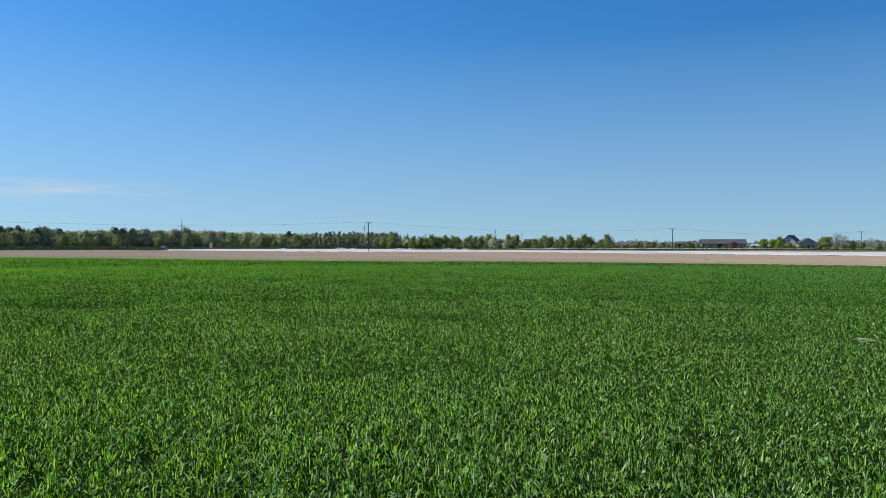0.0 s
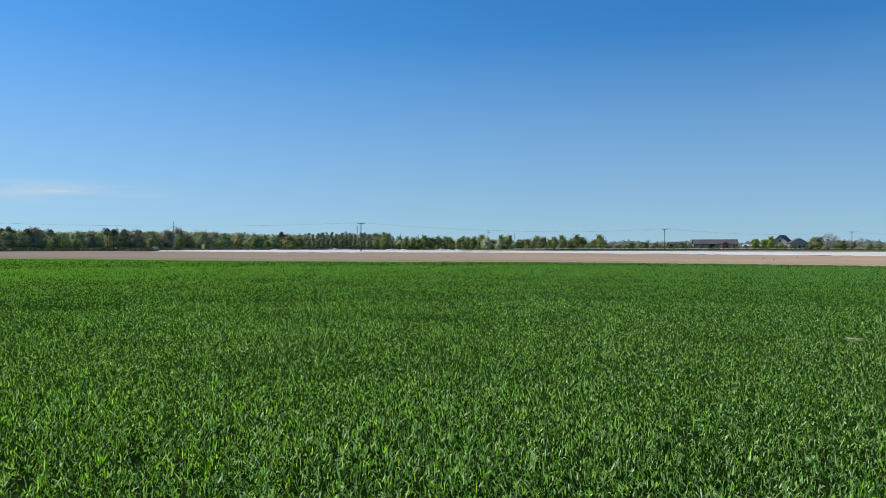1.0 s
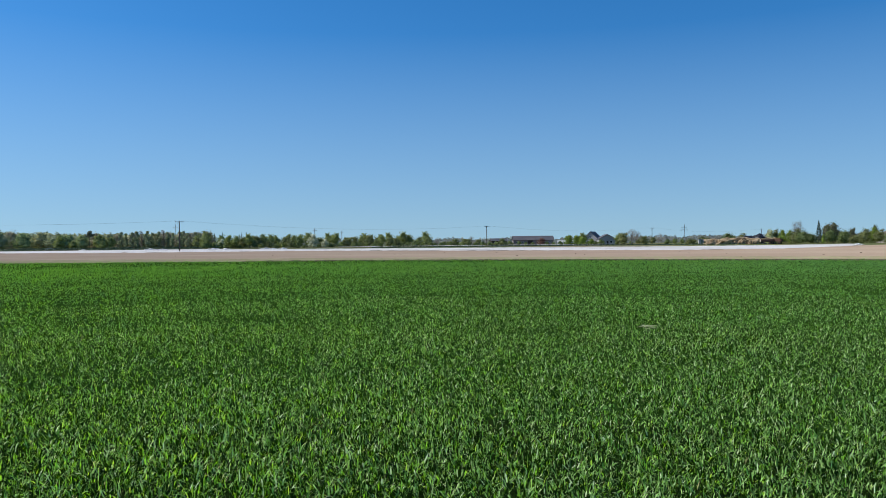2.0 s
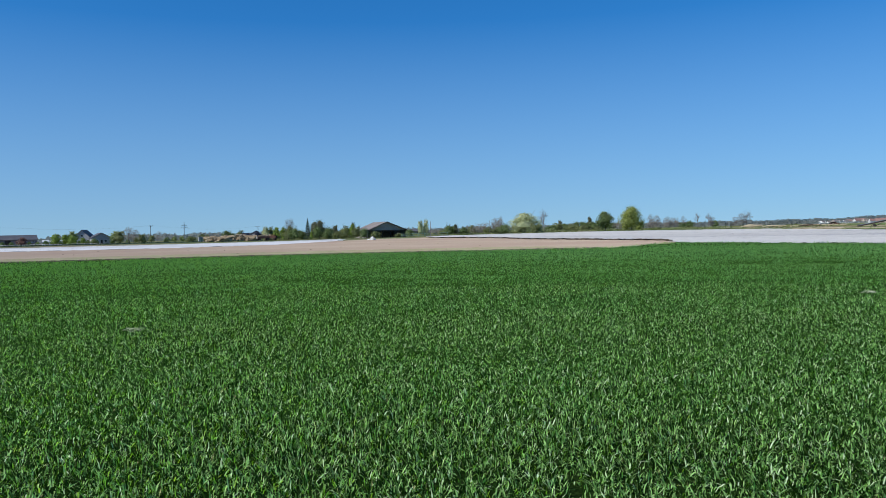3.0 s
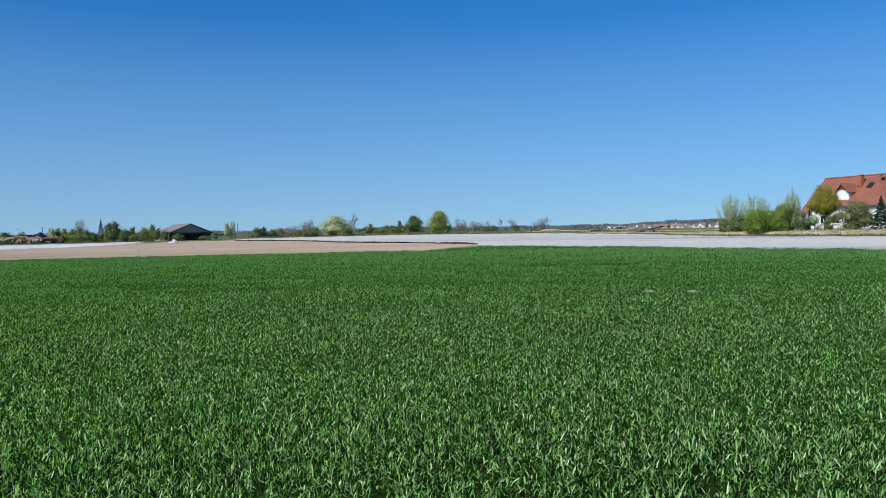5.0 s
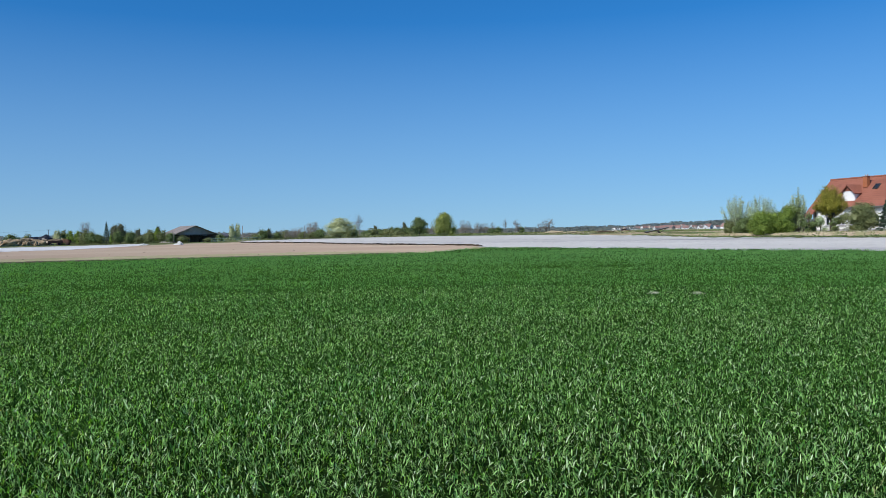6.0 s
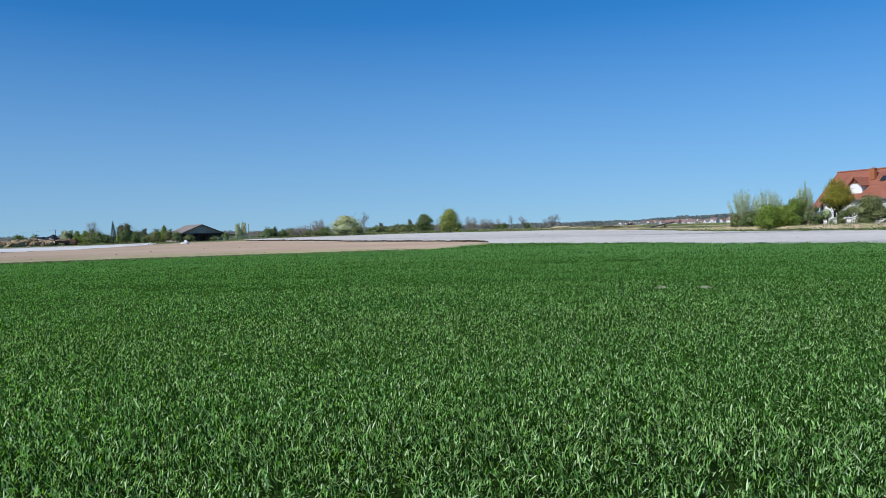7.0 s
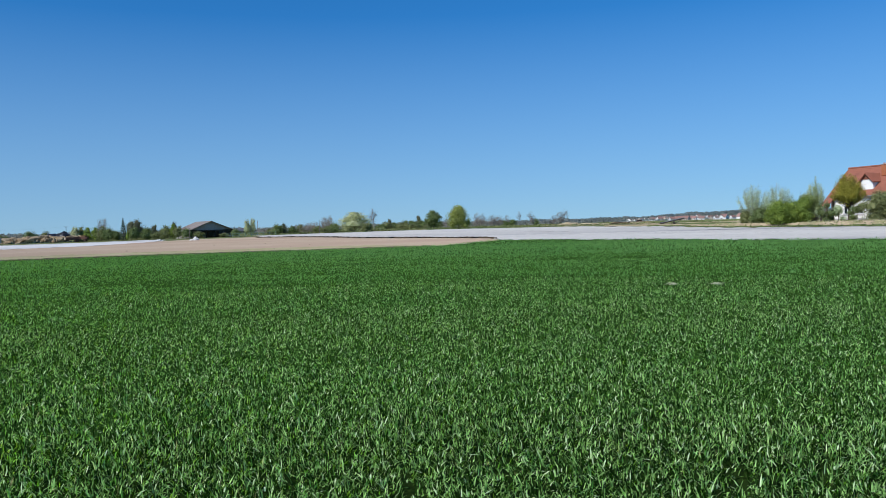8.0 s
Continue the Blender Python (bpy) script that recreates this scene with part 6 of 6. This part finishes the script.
    for x in (4.0, 6.3, 8.6, 12.4, 15.2):
        window(ob, (x, wy, 1.75), 1.35, 1.35)
    dr = part("door", box(bmesh.new(), (10.4, wy - 0.04, 1.1), (1.1, 0.10, 2.15), bevel=0.02), MAT["dark_wood"], ob)
    part("door_handle", cyl(bmesh.new(), (10.8, wy - 0.16, 1.05), (10.8, wy - 0.08, 1.05), 0.03, 0.03, 6), MAT["steel"], dr)
    part("plinth", box(bmesh.new(), (L / 2, wy - 0.03, 0.2), (L - 0.5, 0.06, 0.4)), MAT["plaster_grey"], ob)


main_house()
put(spray_shrub("willow_shrub", "airy silver green willow shrub with visible branches", "shrub", "silver", 6.8, 6.6, 84, 70, 101, 0.05, 0.08, full=0.5), 83.08, 139)
put(tree("low_bush", "low green bush under the willow shrub", "bush", "mid", 2.6, 4.0, 4200, 0.075, 102, 0.02, 10, dome=False), 83.49, 135)
put(tree("low_bush", "low olive bush beside the willow shrub", "bush", "olive", 2.2, 2.6, 1500, 0.10, 112, 0.02, 8, dome=False), 82.57, 137)
put(spray_shrub("lilac_shrub", "upright silvery green shrub in spring leaf", "shrub", "silver", 7.1, 6.0, 130, 96, 103, 0.05, 0.08, full=0.7), 84.61, 137)
put(tree("round_bush", "dense rounded bright green bush", "bush", "fresh", 3.6, 4.8, 8200, 0.08, 104, 0.01, 15, dome=False), 84.87, 129)
put(tree("round_bush", "dense rounded yellow green bush", "bush", "fresh", 3.9, 4.2, 6600, 0.08, 105, 0.01, 13, dome=False), 85.79, 130)
put(spray_shrub("garden_tree", "upright silvery green garden tree", "tree", "silver", 7.1, 4.3, 105, 92, 106, 0.05, 0.08, full=0.7), 86.80, 132)
put(tree("round_bush", "dense soft green bush beside the garden tree", "bush", "soft", 4.4, 3.6, 5600, 0.08, 115, 0.02, 12, dome=False), 86.46, 132)
put(tree("round_bush", "small mid green bush by the porch", "bush", "mid", 2.8, 2.3, 1800, 0.10, 107, 0.02, 8, dome=False), 87.53, 129)
put(spray_shrub("maple_tree", "young maple with amber green leaves on a bare trunk", "tree", "amber", 7.6, 5.2, 180, 86, 118, 0.34, 0.085, "bark", full=0.70), 88.81, 133)
put(tree("low_bush", "low grey green bush below the maple", "bush", "silver", 2.5, 2.0, 1300, 0.07, 109, 0.02, 7, dome=False), 88.20, 130)
put(tree("low_bush", "low loose green bush below the maple", "bush", "mid", 2.3, 2.2, 1300, 0.07, 113, 0.02, 7, dome=False), 89.12, 131)
put(tree("round_bush", "large dense olive green bush before the house", "bush", "olive", 4.3, 5.3, 9000, 0.08, 110, 0.01, 16, dome=False), 90.60, 130)
put(conifer("garden_spruce", "dark blue green garden spruce", "dark", 5.0, 3.7, 2600, 111), 92.05, 128)
put(tree("low_bush", "low green bush beside the spruce", "bush", "mid", 2.2, 2.6, 1400, 0.10, 114, 0.02, 8, dome=False), 93.32, 127)

# ---- village on the rise ----
rnd = random.Random(9)
VILLAGE = []
for i, (roof, wall, w, dp, ev, rg, across) in enumerate((("roof_muted", "plaster", 9, 10, 3.4, 8.0, True), ("roof_muted", "plaster", 11, 9, 3.2, 7.6, False), ("roof_brown", "plaster_tan", 9, 11, 3.6, 7.8, True), ("roof_muted", "plaster_tan", 26, 11, 3.2, 8.4, False), ("roof_brown", "plaster", 8, 9, 3.0, 6.6, True))):
    VILLAGE.append(gable_house("village_house", ("long farm building" if w > 20 else "small village house") + " with pale walls and a " + ("haze-muted red" if roof == "roof_muted" else "brown") + " roof", pose(0, 0, -50), w, dp, ev, rg, wall, roof, across, 0.4,
                               ((-w * 0.26, 1.7, 1.4, 1.3), (w * 0.26, 1.7, 1.4, 1.3)), (0.0, 1.1, 2.1), "village houses"))
used_village = set()
for i in range(60):
    near = i % 2
    az = 74.6 + i * 0.15 + rnd.uniform(-0.12, 0.12)
    d = (1420 if near else 1620) - 7 * i + rnd.uniform(-60, 60)
    k = rnd.choice([0, 0, 2, 1, 4, 4] if i > 12 else [4, 4, 2, 1])
    if near and i in (25, 29):
        k = 3
    x, y, h = on_land(az, d)
    m = Matrix.LocRotScale((x, y, h), Euler((0, 0, radians(-az + rnd.uniform(-60, 60)))), (rnd.uniform(0.72, 1.0),) * 3)
    if k in used_village:
        copy_thing(VILLAGE[k], m)
    else:
        VILLAGE[k].matrix_basis = m
        used_village.add(k)
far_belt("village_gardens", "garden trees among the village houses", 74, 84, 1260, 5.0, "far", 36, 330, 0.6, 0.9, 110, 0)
far_belt("field_margin", "thin dark line of weeds where the tilled field ends", -40, -19.5, ([-40, -24, -19.5], [334, 346, 298]), 0.55, "dark", 47, 170, 0.22, 0.4, 1.5)
far_belt("roadside_hedge", "low dark hedge along the far road", -36, -4, 452, 1.5, "dark", 37, 220, 0.35, 0.4)
far_belt("roadside_hedge", "low green growth along the edge of the foil field", 8, 36, 345, 0.5, "dark", 38, 160, 0.3, 0.7)
far_belt("field_margin", "low weeds along the far edge of the foil field", 48, 74, 300, 0.9, "olive", 39, 160, 0.3, 0.6)
far_belt("bank_weeds", "dry weeds and grass tufts on the sandy bank", 84, 97, 123, 0.5, "olive", 40, 25, 0.10, 0.7, 6)
far_belt("bank_weeds", "pale dry grass tufts on the sandy bank", 84.5, 97, 124, 0.4, "grey", 41, 60, 0.08, 0.7, 7)
FOOT = ([76, 77.6, 81.4, 92.4, 105], [172, 163, 130.3, 106, 94])
far_belt("bank_weeds", "dark green weeds along the foot of the bank", 76, 100, FOOT, 0.42, "mid", 42, 170, 0.10, 0.5, 1.5)
far_belt("bank_weeds", "olive grass tufts on the slope of the bank", 80, 100, (FOOT[0], [d + 9 for d in FOOT[1]]), 0.32, "olive", 43, 55, 0.10, 0.6, 5)
far_belt("bank_weeds", "straw coloured grass on the slope of the bank", 80, 100, (FOOT[0], [d + 12 for d in FOOT[1]]), 0.30, "cream", 44, 110, 0.08, 0.6, 9)
far_belt("field_margin", "olive weeds between the earth mounds", 66, 82, 235, 0.55, "olive", 45, 130, 0.16, 0.7, 8)
far_belt("field_margin", "dark weeds along the track behind the foil", 60, 80, 262, 0.5, "mid", 46, 130, 0.18, 0.7, 4)


# ---- sky: one wisp of cirrus ----
def cirrus():
    """A thin streak of high cloud, a far sheet with torn, see-through edges."""
    m, nodes, links = node_mat("cirrus")
    co = nodes.new("ShaderNodeTexCoord")
    sep = nodes.new("ShaderNodeSeparateXYZ")
    links.new(co.outputs["Generated"], sep.inputs[0])

    def hump(socket, power):
        a = nodes.new("ShaderNodeMath")
        a.operation = "PINGPONG"
        a.inputs[1].default_value = 0.5
        links.new(socket, a.inputs[0])
        b = nodes.new("ShaderNodeMath")
        b.operation = "MULTIPLY"
        b.inputs[1].default_value = 2.0
        links.new(a.outputs[0], b.inputs[0])
        c = nodes.new("ShaderNodeMath")
        c.operation = "POWER"
        c.inputs[1].default_value = power
        links.new(b.outputs[0], c.inputs[0])
        return c.outputs[0]

    mp = nodes.new("ShaderNodeMapping")
    mp.inputs["Scale"].default_value = (2.2, 1.0, 3.2)
    links.new(co.outputs["Generated"], mp.inputs["Vector"])
    n = nodes.new("ShaderNodeTexNoise")
    n.inputs["Scale"].default_value, n.inputs["Detail"].default_value = 1.6, 5.0
    links.new(mp.outputs[0], n.inputs["Vector"])
    a = nodes.new("ShaderNodeMath")
    a.operation = "MULTIPLY"
    links.new(hump(sep.outputs[0], 1.2), a.inputs[0])
    links.new(hump(sep.outputs[2], 1.7), a.inputs[1])
    b = nodes.new("ShaderNodeMath")
    b.operation = "MULTIPLY"
    links.new(a.outputs[0], b.inputs[0])
    links.new(ramp(nodes, links, n.outputs["Fac"], 0.30, 0.75), b.inputs[1])
    c = nodes.new("ShaderNodeMath")
    c.operation = "MULTIPLY"
    c.inputs[1].default_value = 0.95
    c.use_clamp = True
    links.new(b.outputs[0], c.inputs[0])
    # sunlit white of the cloud is emission from the sheet itself
    glow = nodes.new("ShaderNodeEmission")
    glow.inputs["Color"].default_value = (0.72, 0.80, 0.88, 1)
    glow.inputs["Strength"].default_value = 0.85
    clear = nodes.new("ShaderNodeBsdfTransparent")
    mixer = nodes.new("ShaderNodeMixShader")
    links.new(c.outputs[0], mixer.inputs[0])
    links.new(clear.outputs[0], mixer.inputs[1])
    links.new(glow.outputs[0], mixer.inputs[2])
    out = nodes.new("ShaderNodeOutputMaterial")
    links.new(mixer.outputs[0], out.inputs["Surface"])
    az0, az1, d = -41.0, -17.0, 4300.0
    V, k = [], 24
    for z in (230.0, 375.0):
        for i in range(k + 1):
            u = i / k
            x, y = polar(az0 + (az1 - az0) * u, d)
            V.append((x, y, z - 45 * u))
    F = [(i, i + 1, i + k + 2, i + k + 1) for i in range(k)]
    ob = new("backdrop", mesh_from("cirrus", V, np.array(F), m))
    ob.visible_shadow = False
    tagged(ob, "thin white wisp of cirrus low in the blue sky", "cloud", kind="structure")


cirrus()


# ---- far road, vehicles, sign ----
def car(az, d, turn, paint, label, van=False):
    ob = thing("car", label, "car", facing(az, d, turn))
    L, W, H = (4.6, 1.8, 1.9) if van else (4.3, 1.78, 1.45)
    if van:
        prof = [(-L / 2, 0.35), (-L / 2, H - 0.08), (-L / 2 + 0.1, H), (L / 2 - 1.5, H), (L / 2 - 0.75, 1.25), (L / 2 - 0.05, 1.02), (L / 2, 0.35)]
    else:
        prof = [(-L / 2, 0.35), (-L / 2, 0.85), (-L / 2 + 0.35, 0.95), (-L / 2 + 0.95, H), (0.45, H), (1.15, 0.98), (L / 2 - 0.1, 0.82), (L / 2, 0.35)]
    n = len(prof)
    pts = [(x, -W / 2, z) for x, z in prof] + [(x, W / 2, z) for x, z in prof]
    bm = solid(pts, [tuple(range(n)), tuple(range(n, 2 * n))] + [(i, (i + 1) % n, n + (i + 1) % n, n + i) for i in range(n)])
    bmesh.ops.bevel(bm, geom=list(bm.edges), offset=0.06, segments=2, affect="EDGES")
    part("body", bm, MAT[paint], ob)
    for y in (-W / 2 - 0.005, W / 2 + 0.005):
        if van:
            part("side_window", box(bmesh.new(), (L / 2 - 1.65, y, 1.62), (0.9, 0.02, 0.5)), MAT["glass"], ob)
        else:
            part("side_window", solid([(-1.15, y, 0.98), (-0.95, y, 1.33), (0.35, y, 1.33), (0.85, y, 0.98), (-1.15, y + 0.01, 0.98), (-0.95, y + 0.01, 1.33), (0.35, y + 0.01, 1.33), (0.85, y + 0.01, 0.98)],
                                       [(0, 1, 2, 3), (7, 6, 5, 4), (0, 4, 5, 1), (1, 5, 6, 2), (2, 6, 7, 3), (3, 7, 4, 0)]), MAT["glass"], ob)
        part("headlight", box(bmesh.new(), (L / 2 - 0.03, y * 0.75, 0.68), (0.06, 0.35, 0.16)), MAT["white_paint"], ob)
    for x in (-L * 0.31, L * 0.31):
        for y in (-W / 2 + 0.1, W / 2 - 0.1):
            wheel(ob, (x, y, 0.32), 0.32, 0.2, 90)


band("road", [-40, -30, -20, -10, 0], [436, 440, 446, 452, 458], [444, 448, 454, 460, 466], 0.30, MAT["asphalt"], "narrow asphalt road beyond the fields", "road", 1.0, 4)
car(-19.7, 444, 58, "white_paint", "white van on the far road before the wood", True)
car(-13.6, 449, 6, "silver_paint", "small silver car on the far road")


def sign_board(az, d):
    ob = thing("sign_board", "yellow upright board on two posts beside the road", "sign", facing(az, d))
    for x in (-0.55, 0.55):
        part("post", cyl(bmesh.new(), (x, 0, -0.1), (x, 0, 3.3), 0.06, 0.06, 6), MAT["steel"], ob)
    part("panel", box(bmesh.new(), (0, -0.08, 2.0), (1.5, 0.06, 2.4), bevel=0.01), MAT["yellow_paint"], ob)
    part("panel", box(bmesh.new(), (0, -0.08, 3.3), (1.4, 0.06, 0.25), bevel=0.01), MAT["plaster_tan"], ob)


sign_board(-16.6, 430)


# ---- earth mounds and machines to the east ----
heap("sand_mound", "long sandy brown earth mound", "mound", 71.0, 250, [(-6, 0, 4, 2, 0.5), (-2, 0, 4, 2.2, 0.9), (3, 0, 5, 2, 0.6), (8, 0, 4, 2, 0.4)], "stubble", 121, 0, 3, 0.25)
heap("sand_mound", "low sandy brown earth mound", "mound", 74.3, 245, [(-5, 0, 4, 2, 0.45), (0, 0, 4, 2, 0.7), (5, 0, 5, 2, 0.5)], "stubble", 122, 0, 3, 0.25)
heap("sand_mound", "small dark brown earth mound", "mound", 74.0, 236, [(0, 0, 2.2, 1.4, 0.7), (2, 0, 1.8, 1.4, 0.5)], "clod", 123, 0, 3, 0.3)


def implement(az, d, turn):
    """A low two-wheeled farm implement with a drawbar."""
    ob = thing("farm_implement", "low red farm implement with pale wheels", "implement", facing(az, d, turn))
    part("frame", box(bmesh.new(), (0.4, 0, 0.75), (2.4, 0.9, 0.18), bevel=0.03), MAT["rust_red"], ob)
    part("hopper", solid([(-0.5, -0.5, 1.25), (0.9, -0.5, 1.25), (0.9, 0.5, 1.25), (-0.5, 0.5, 1.25), (-0.1, -0.25, 0.8), (0.6, -0.25, 0.8), (0.6, 0.25, 0.8), (-0.1, 0.25, 0.8)],
                         [(0, 1, 2, 3), (7, 6, 5, 4), (0, 4, 5, 1), (1, 5, 6, 2), (2, 6, 7, 3), (3, 7, 4, 0)]), MAT["rust_red"], ob)
    part("drawbar", cyl(bmesh.new(), (1.5, 0, 0.7), (3.2, 0, 0.35), 0.06, 0.05, 6), MAT["dark_wood"], ob)
    for y in (-0.75, 0.75):
        wheel(ob, (-0.3, y, 0.55), 0.55, 0.22, 90, "straw")


implement(75.45, 252, 20)


def conveyor(az, d, turn):
    """A long loading conveyor, one end resting in weeds, the other propped up on struts."""
    ob = thing("conveyor", "long dark loading conveyor propped up at one end", "conveyor", facing(az, d, turn))
    part("belt_frame", box(bmesh.new(), (0, 0, 0.78), (6.0, 0.9, 0.30), 0, 0, -11.5), MAT["dark_wood"], ob)
    for y in (-0.45, 0.45):
        part("side_rail", box(bmesh.new(), (0, y * 1.1, 0.96), (6.0, 0.06, 0.12), 0, 0, -11.5), MAT["steel"], ob)
        part("strut", cyl(bmesh.new(), (0.6, y, 0.0), (2.3, y, 1.15), 0.06, 0.06, 6), MAT["dark_wood"], ob)
        part("strut", cyl(bmesh.new(), (-0.4, y, 0.0), (0.7, y, 0.85), 0.06, 0.06, 6), MAT["dark_wood"], ob)
        wheel(ob, (0.5, y * 1.3, 0.28), 0.28, 0.15, 90, "dark_wood")
    part("hopper", box(bmesh.new(), (-2.5, 0, 0.32), (1.0, 1.0, 0.5), bevel=0.05), MAT["dark_wood"], ob)


conveyor(77.7, 205, 4)

# ---- small things on the fields ----
rng = np.random.default_rng(77)
clod_meshes = []
for i in range(3):
    bm = bmesh.new()
    lump(bm, rng, (0, 0, 0.03), (0.28, 0.22, 0.16), 2, 0.3)
    me = bpy.data.meshes.new("earth_clod")
    bm.to_mesh(me)
    bm.free()
    me.materials.append(MAT["clod"])
    clod_meshes.append(me)
for i in range(44):
    az = rng.uniform(-8, 62)
    near = float(wheat_edge(az))
    d = near + 6 + (rng.uniform() ** 1.4) * (60 if az < 50 else 22)
    ob = new("earth_clod", clod_meshes[i % 3])
    x, y, h = on_land(az, d)
    s = rng.uniform(0.15, 0.38)
    ob.matrix_basis = Matrix.LocRotScale((x, y, h + 0.03), Euler((0, 0, rng.uniform(0, 6.28))), (s, s, s))
    tagged(ob, "dark lump of earth on the sandy field", "clod", "earth clods")
bag = bmesh.new()
lump(bag, rng, (0, 0, 0.02), (0.42, 0.22, 0.17), 2, 0.15)
bag_mesh = bpy.data.meshes.new("sandbag")
bag.to_mesh(bag_mesh)
bag.free()
bag_mesh.materials.append(MAT["clod"])
for az, d in ((84.9, 98), (85.7, 74), (86.4, 73), (86.9, 96), (83.0, 84), (80.2, 120), (76.1, 104), (74.2, 140), (71.0, 118), (69.3, 150), (88.5, 90), (90.2, 82), (67.2, 128), (78.7, 92), (63.5, 160), (59.0, 170)):
    ob = new("sandbag", bag_mesh)
    x, y, h = on_land(az, d)
    ob.matrix_basis = Matrix.LocRotScale((x, y, h + 0.05), Euler((0, 0, rng.uniform(0, 6.28))), (0.24, 0.24, 0.28))
    tagged(ob, "dark sandbag weighing down the white foil", "sandbag", "sandbags on the foil")


def foil_seam(az0, d0, az1, d1, width):
    """A dark seam where two foil sheets overlap and earth shows."""
    n = 24
    V = []
    rs = np.random.default_rng(int(d0 * 7))
    for i in range(n + 1):
        u = i / n
        x0, y0, _ = on_land(az0, d0)
        x1, y1, _ = on_land(az1, d1)
        x, y = x0 + (x1 - x0) * u, y0 + (y1 - y0) * u
        k = width * rs.uniform(0.3, 1.0) * math.sin(math.pi * min(1, max(0.02, u)))
        nx, ny = polar(math.degrees(math.atan2(x, y)), 1)
        for s in (-1, 1):
            V.append((x + s * nx * k, y + s * ny * k, float(height(x, y)) + 0.16))
    F = [(2 * i, 2 * i + 1, 2 * i + 3, 2 * i + 2) for i in range(n)]
    ob = new("foil_seam", mesh_from("foil_seam", V, np.array(F), MAT["clod"]))
    tagged(ob, "dark strip of bare earth between foil sheets", "seam", "foil seams", "structure")


for q in ((66, 150, 74, 120, 0.5), (72, 108, 79, 92, 0.3), (76, 130, 84, 104, 0.35), (60, 180, 68, 165, 0.7), (80, 84, 86, 78, 0.16), (54, 190, 60, 150, 0.6), (85, 92, 91, 86, 0.2), (69, 190, 77, 140, 0.6), (67, 110, 73, 96, 0.3),
          (2, 230, 16, 205, 0.9), (14, 190, 28, 170, 0.6), (20, 230, 34, 205, 0.8), (-10, 330, 4, 260, 1.2)):
    foil_seam(*q)
seam_rng = np.random.default_rng(19)
for i in range(34):
    az = seam_rng.uniform(57, 90)
    lo, hi = np.interp(az, [57, 65, 71.6, 81.4, 92], [145, 102, 78, 63, 57]), np.interp(az, [57, 65, 71.6, 81.4, 92], [215, 210, 190, 122, 100])
    d = lo + (hi - lo) * seam_rng.uniform()
    foil_seam(az, d, az + seam_rng.uniform(0.8, 2.6), d * seam_rng.uniform(0.95, 0.99), d * seam_rng.uniform(0.0008, 0.0022))
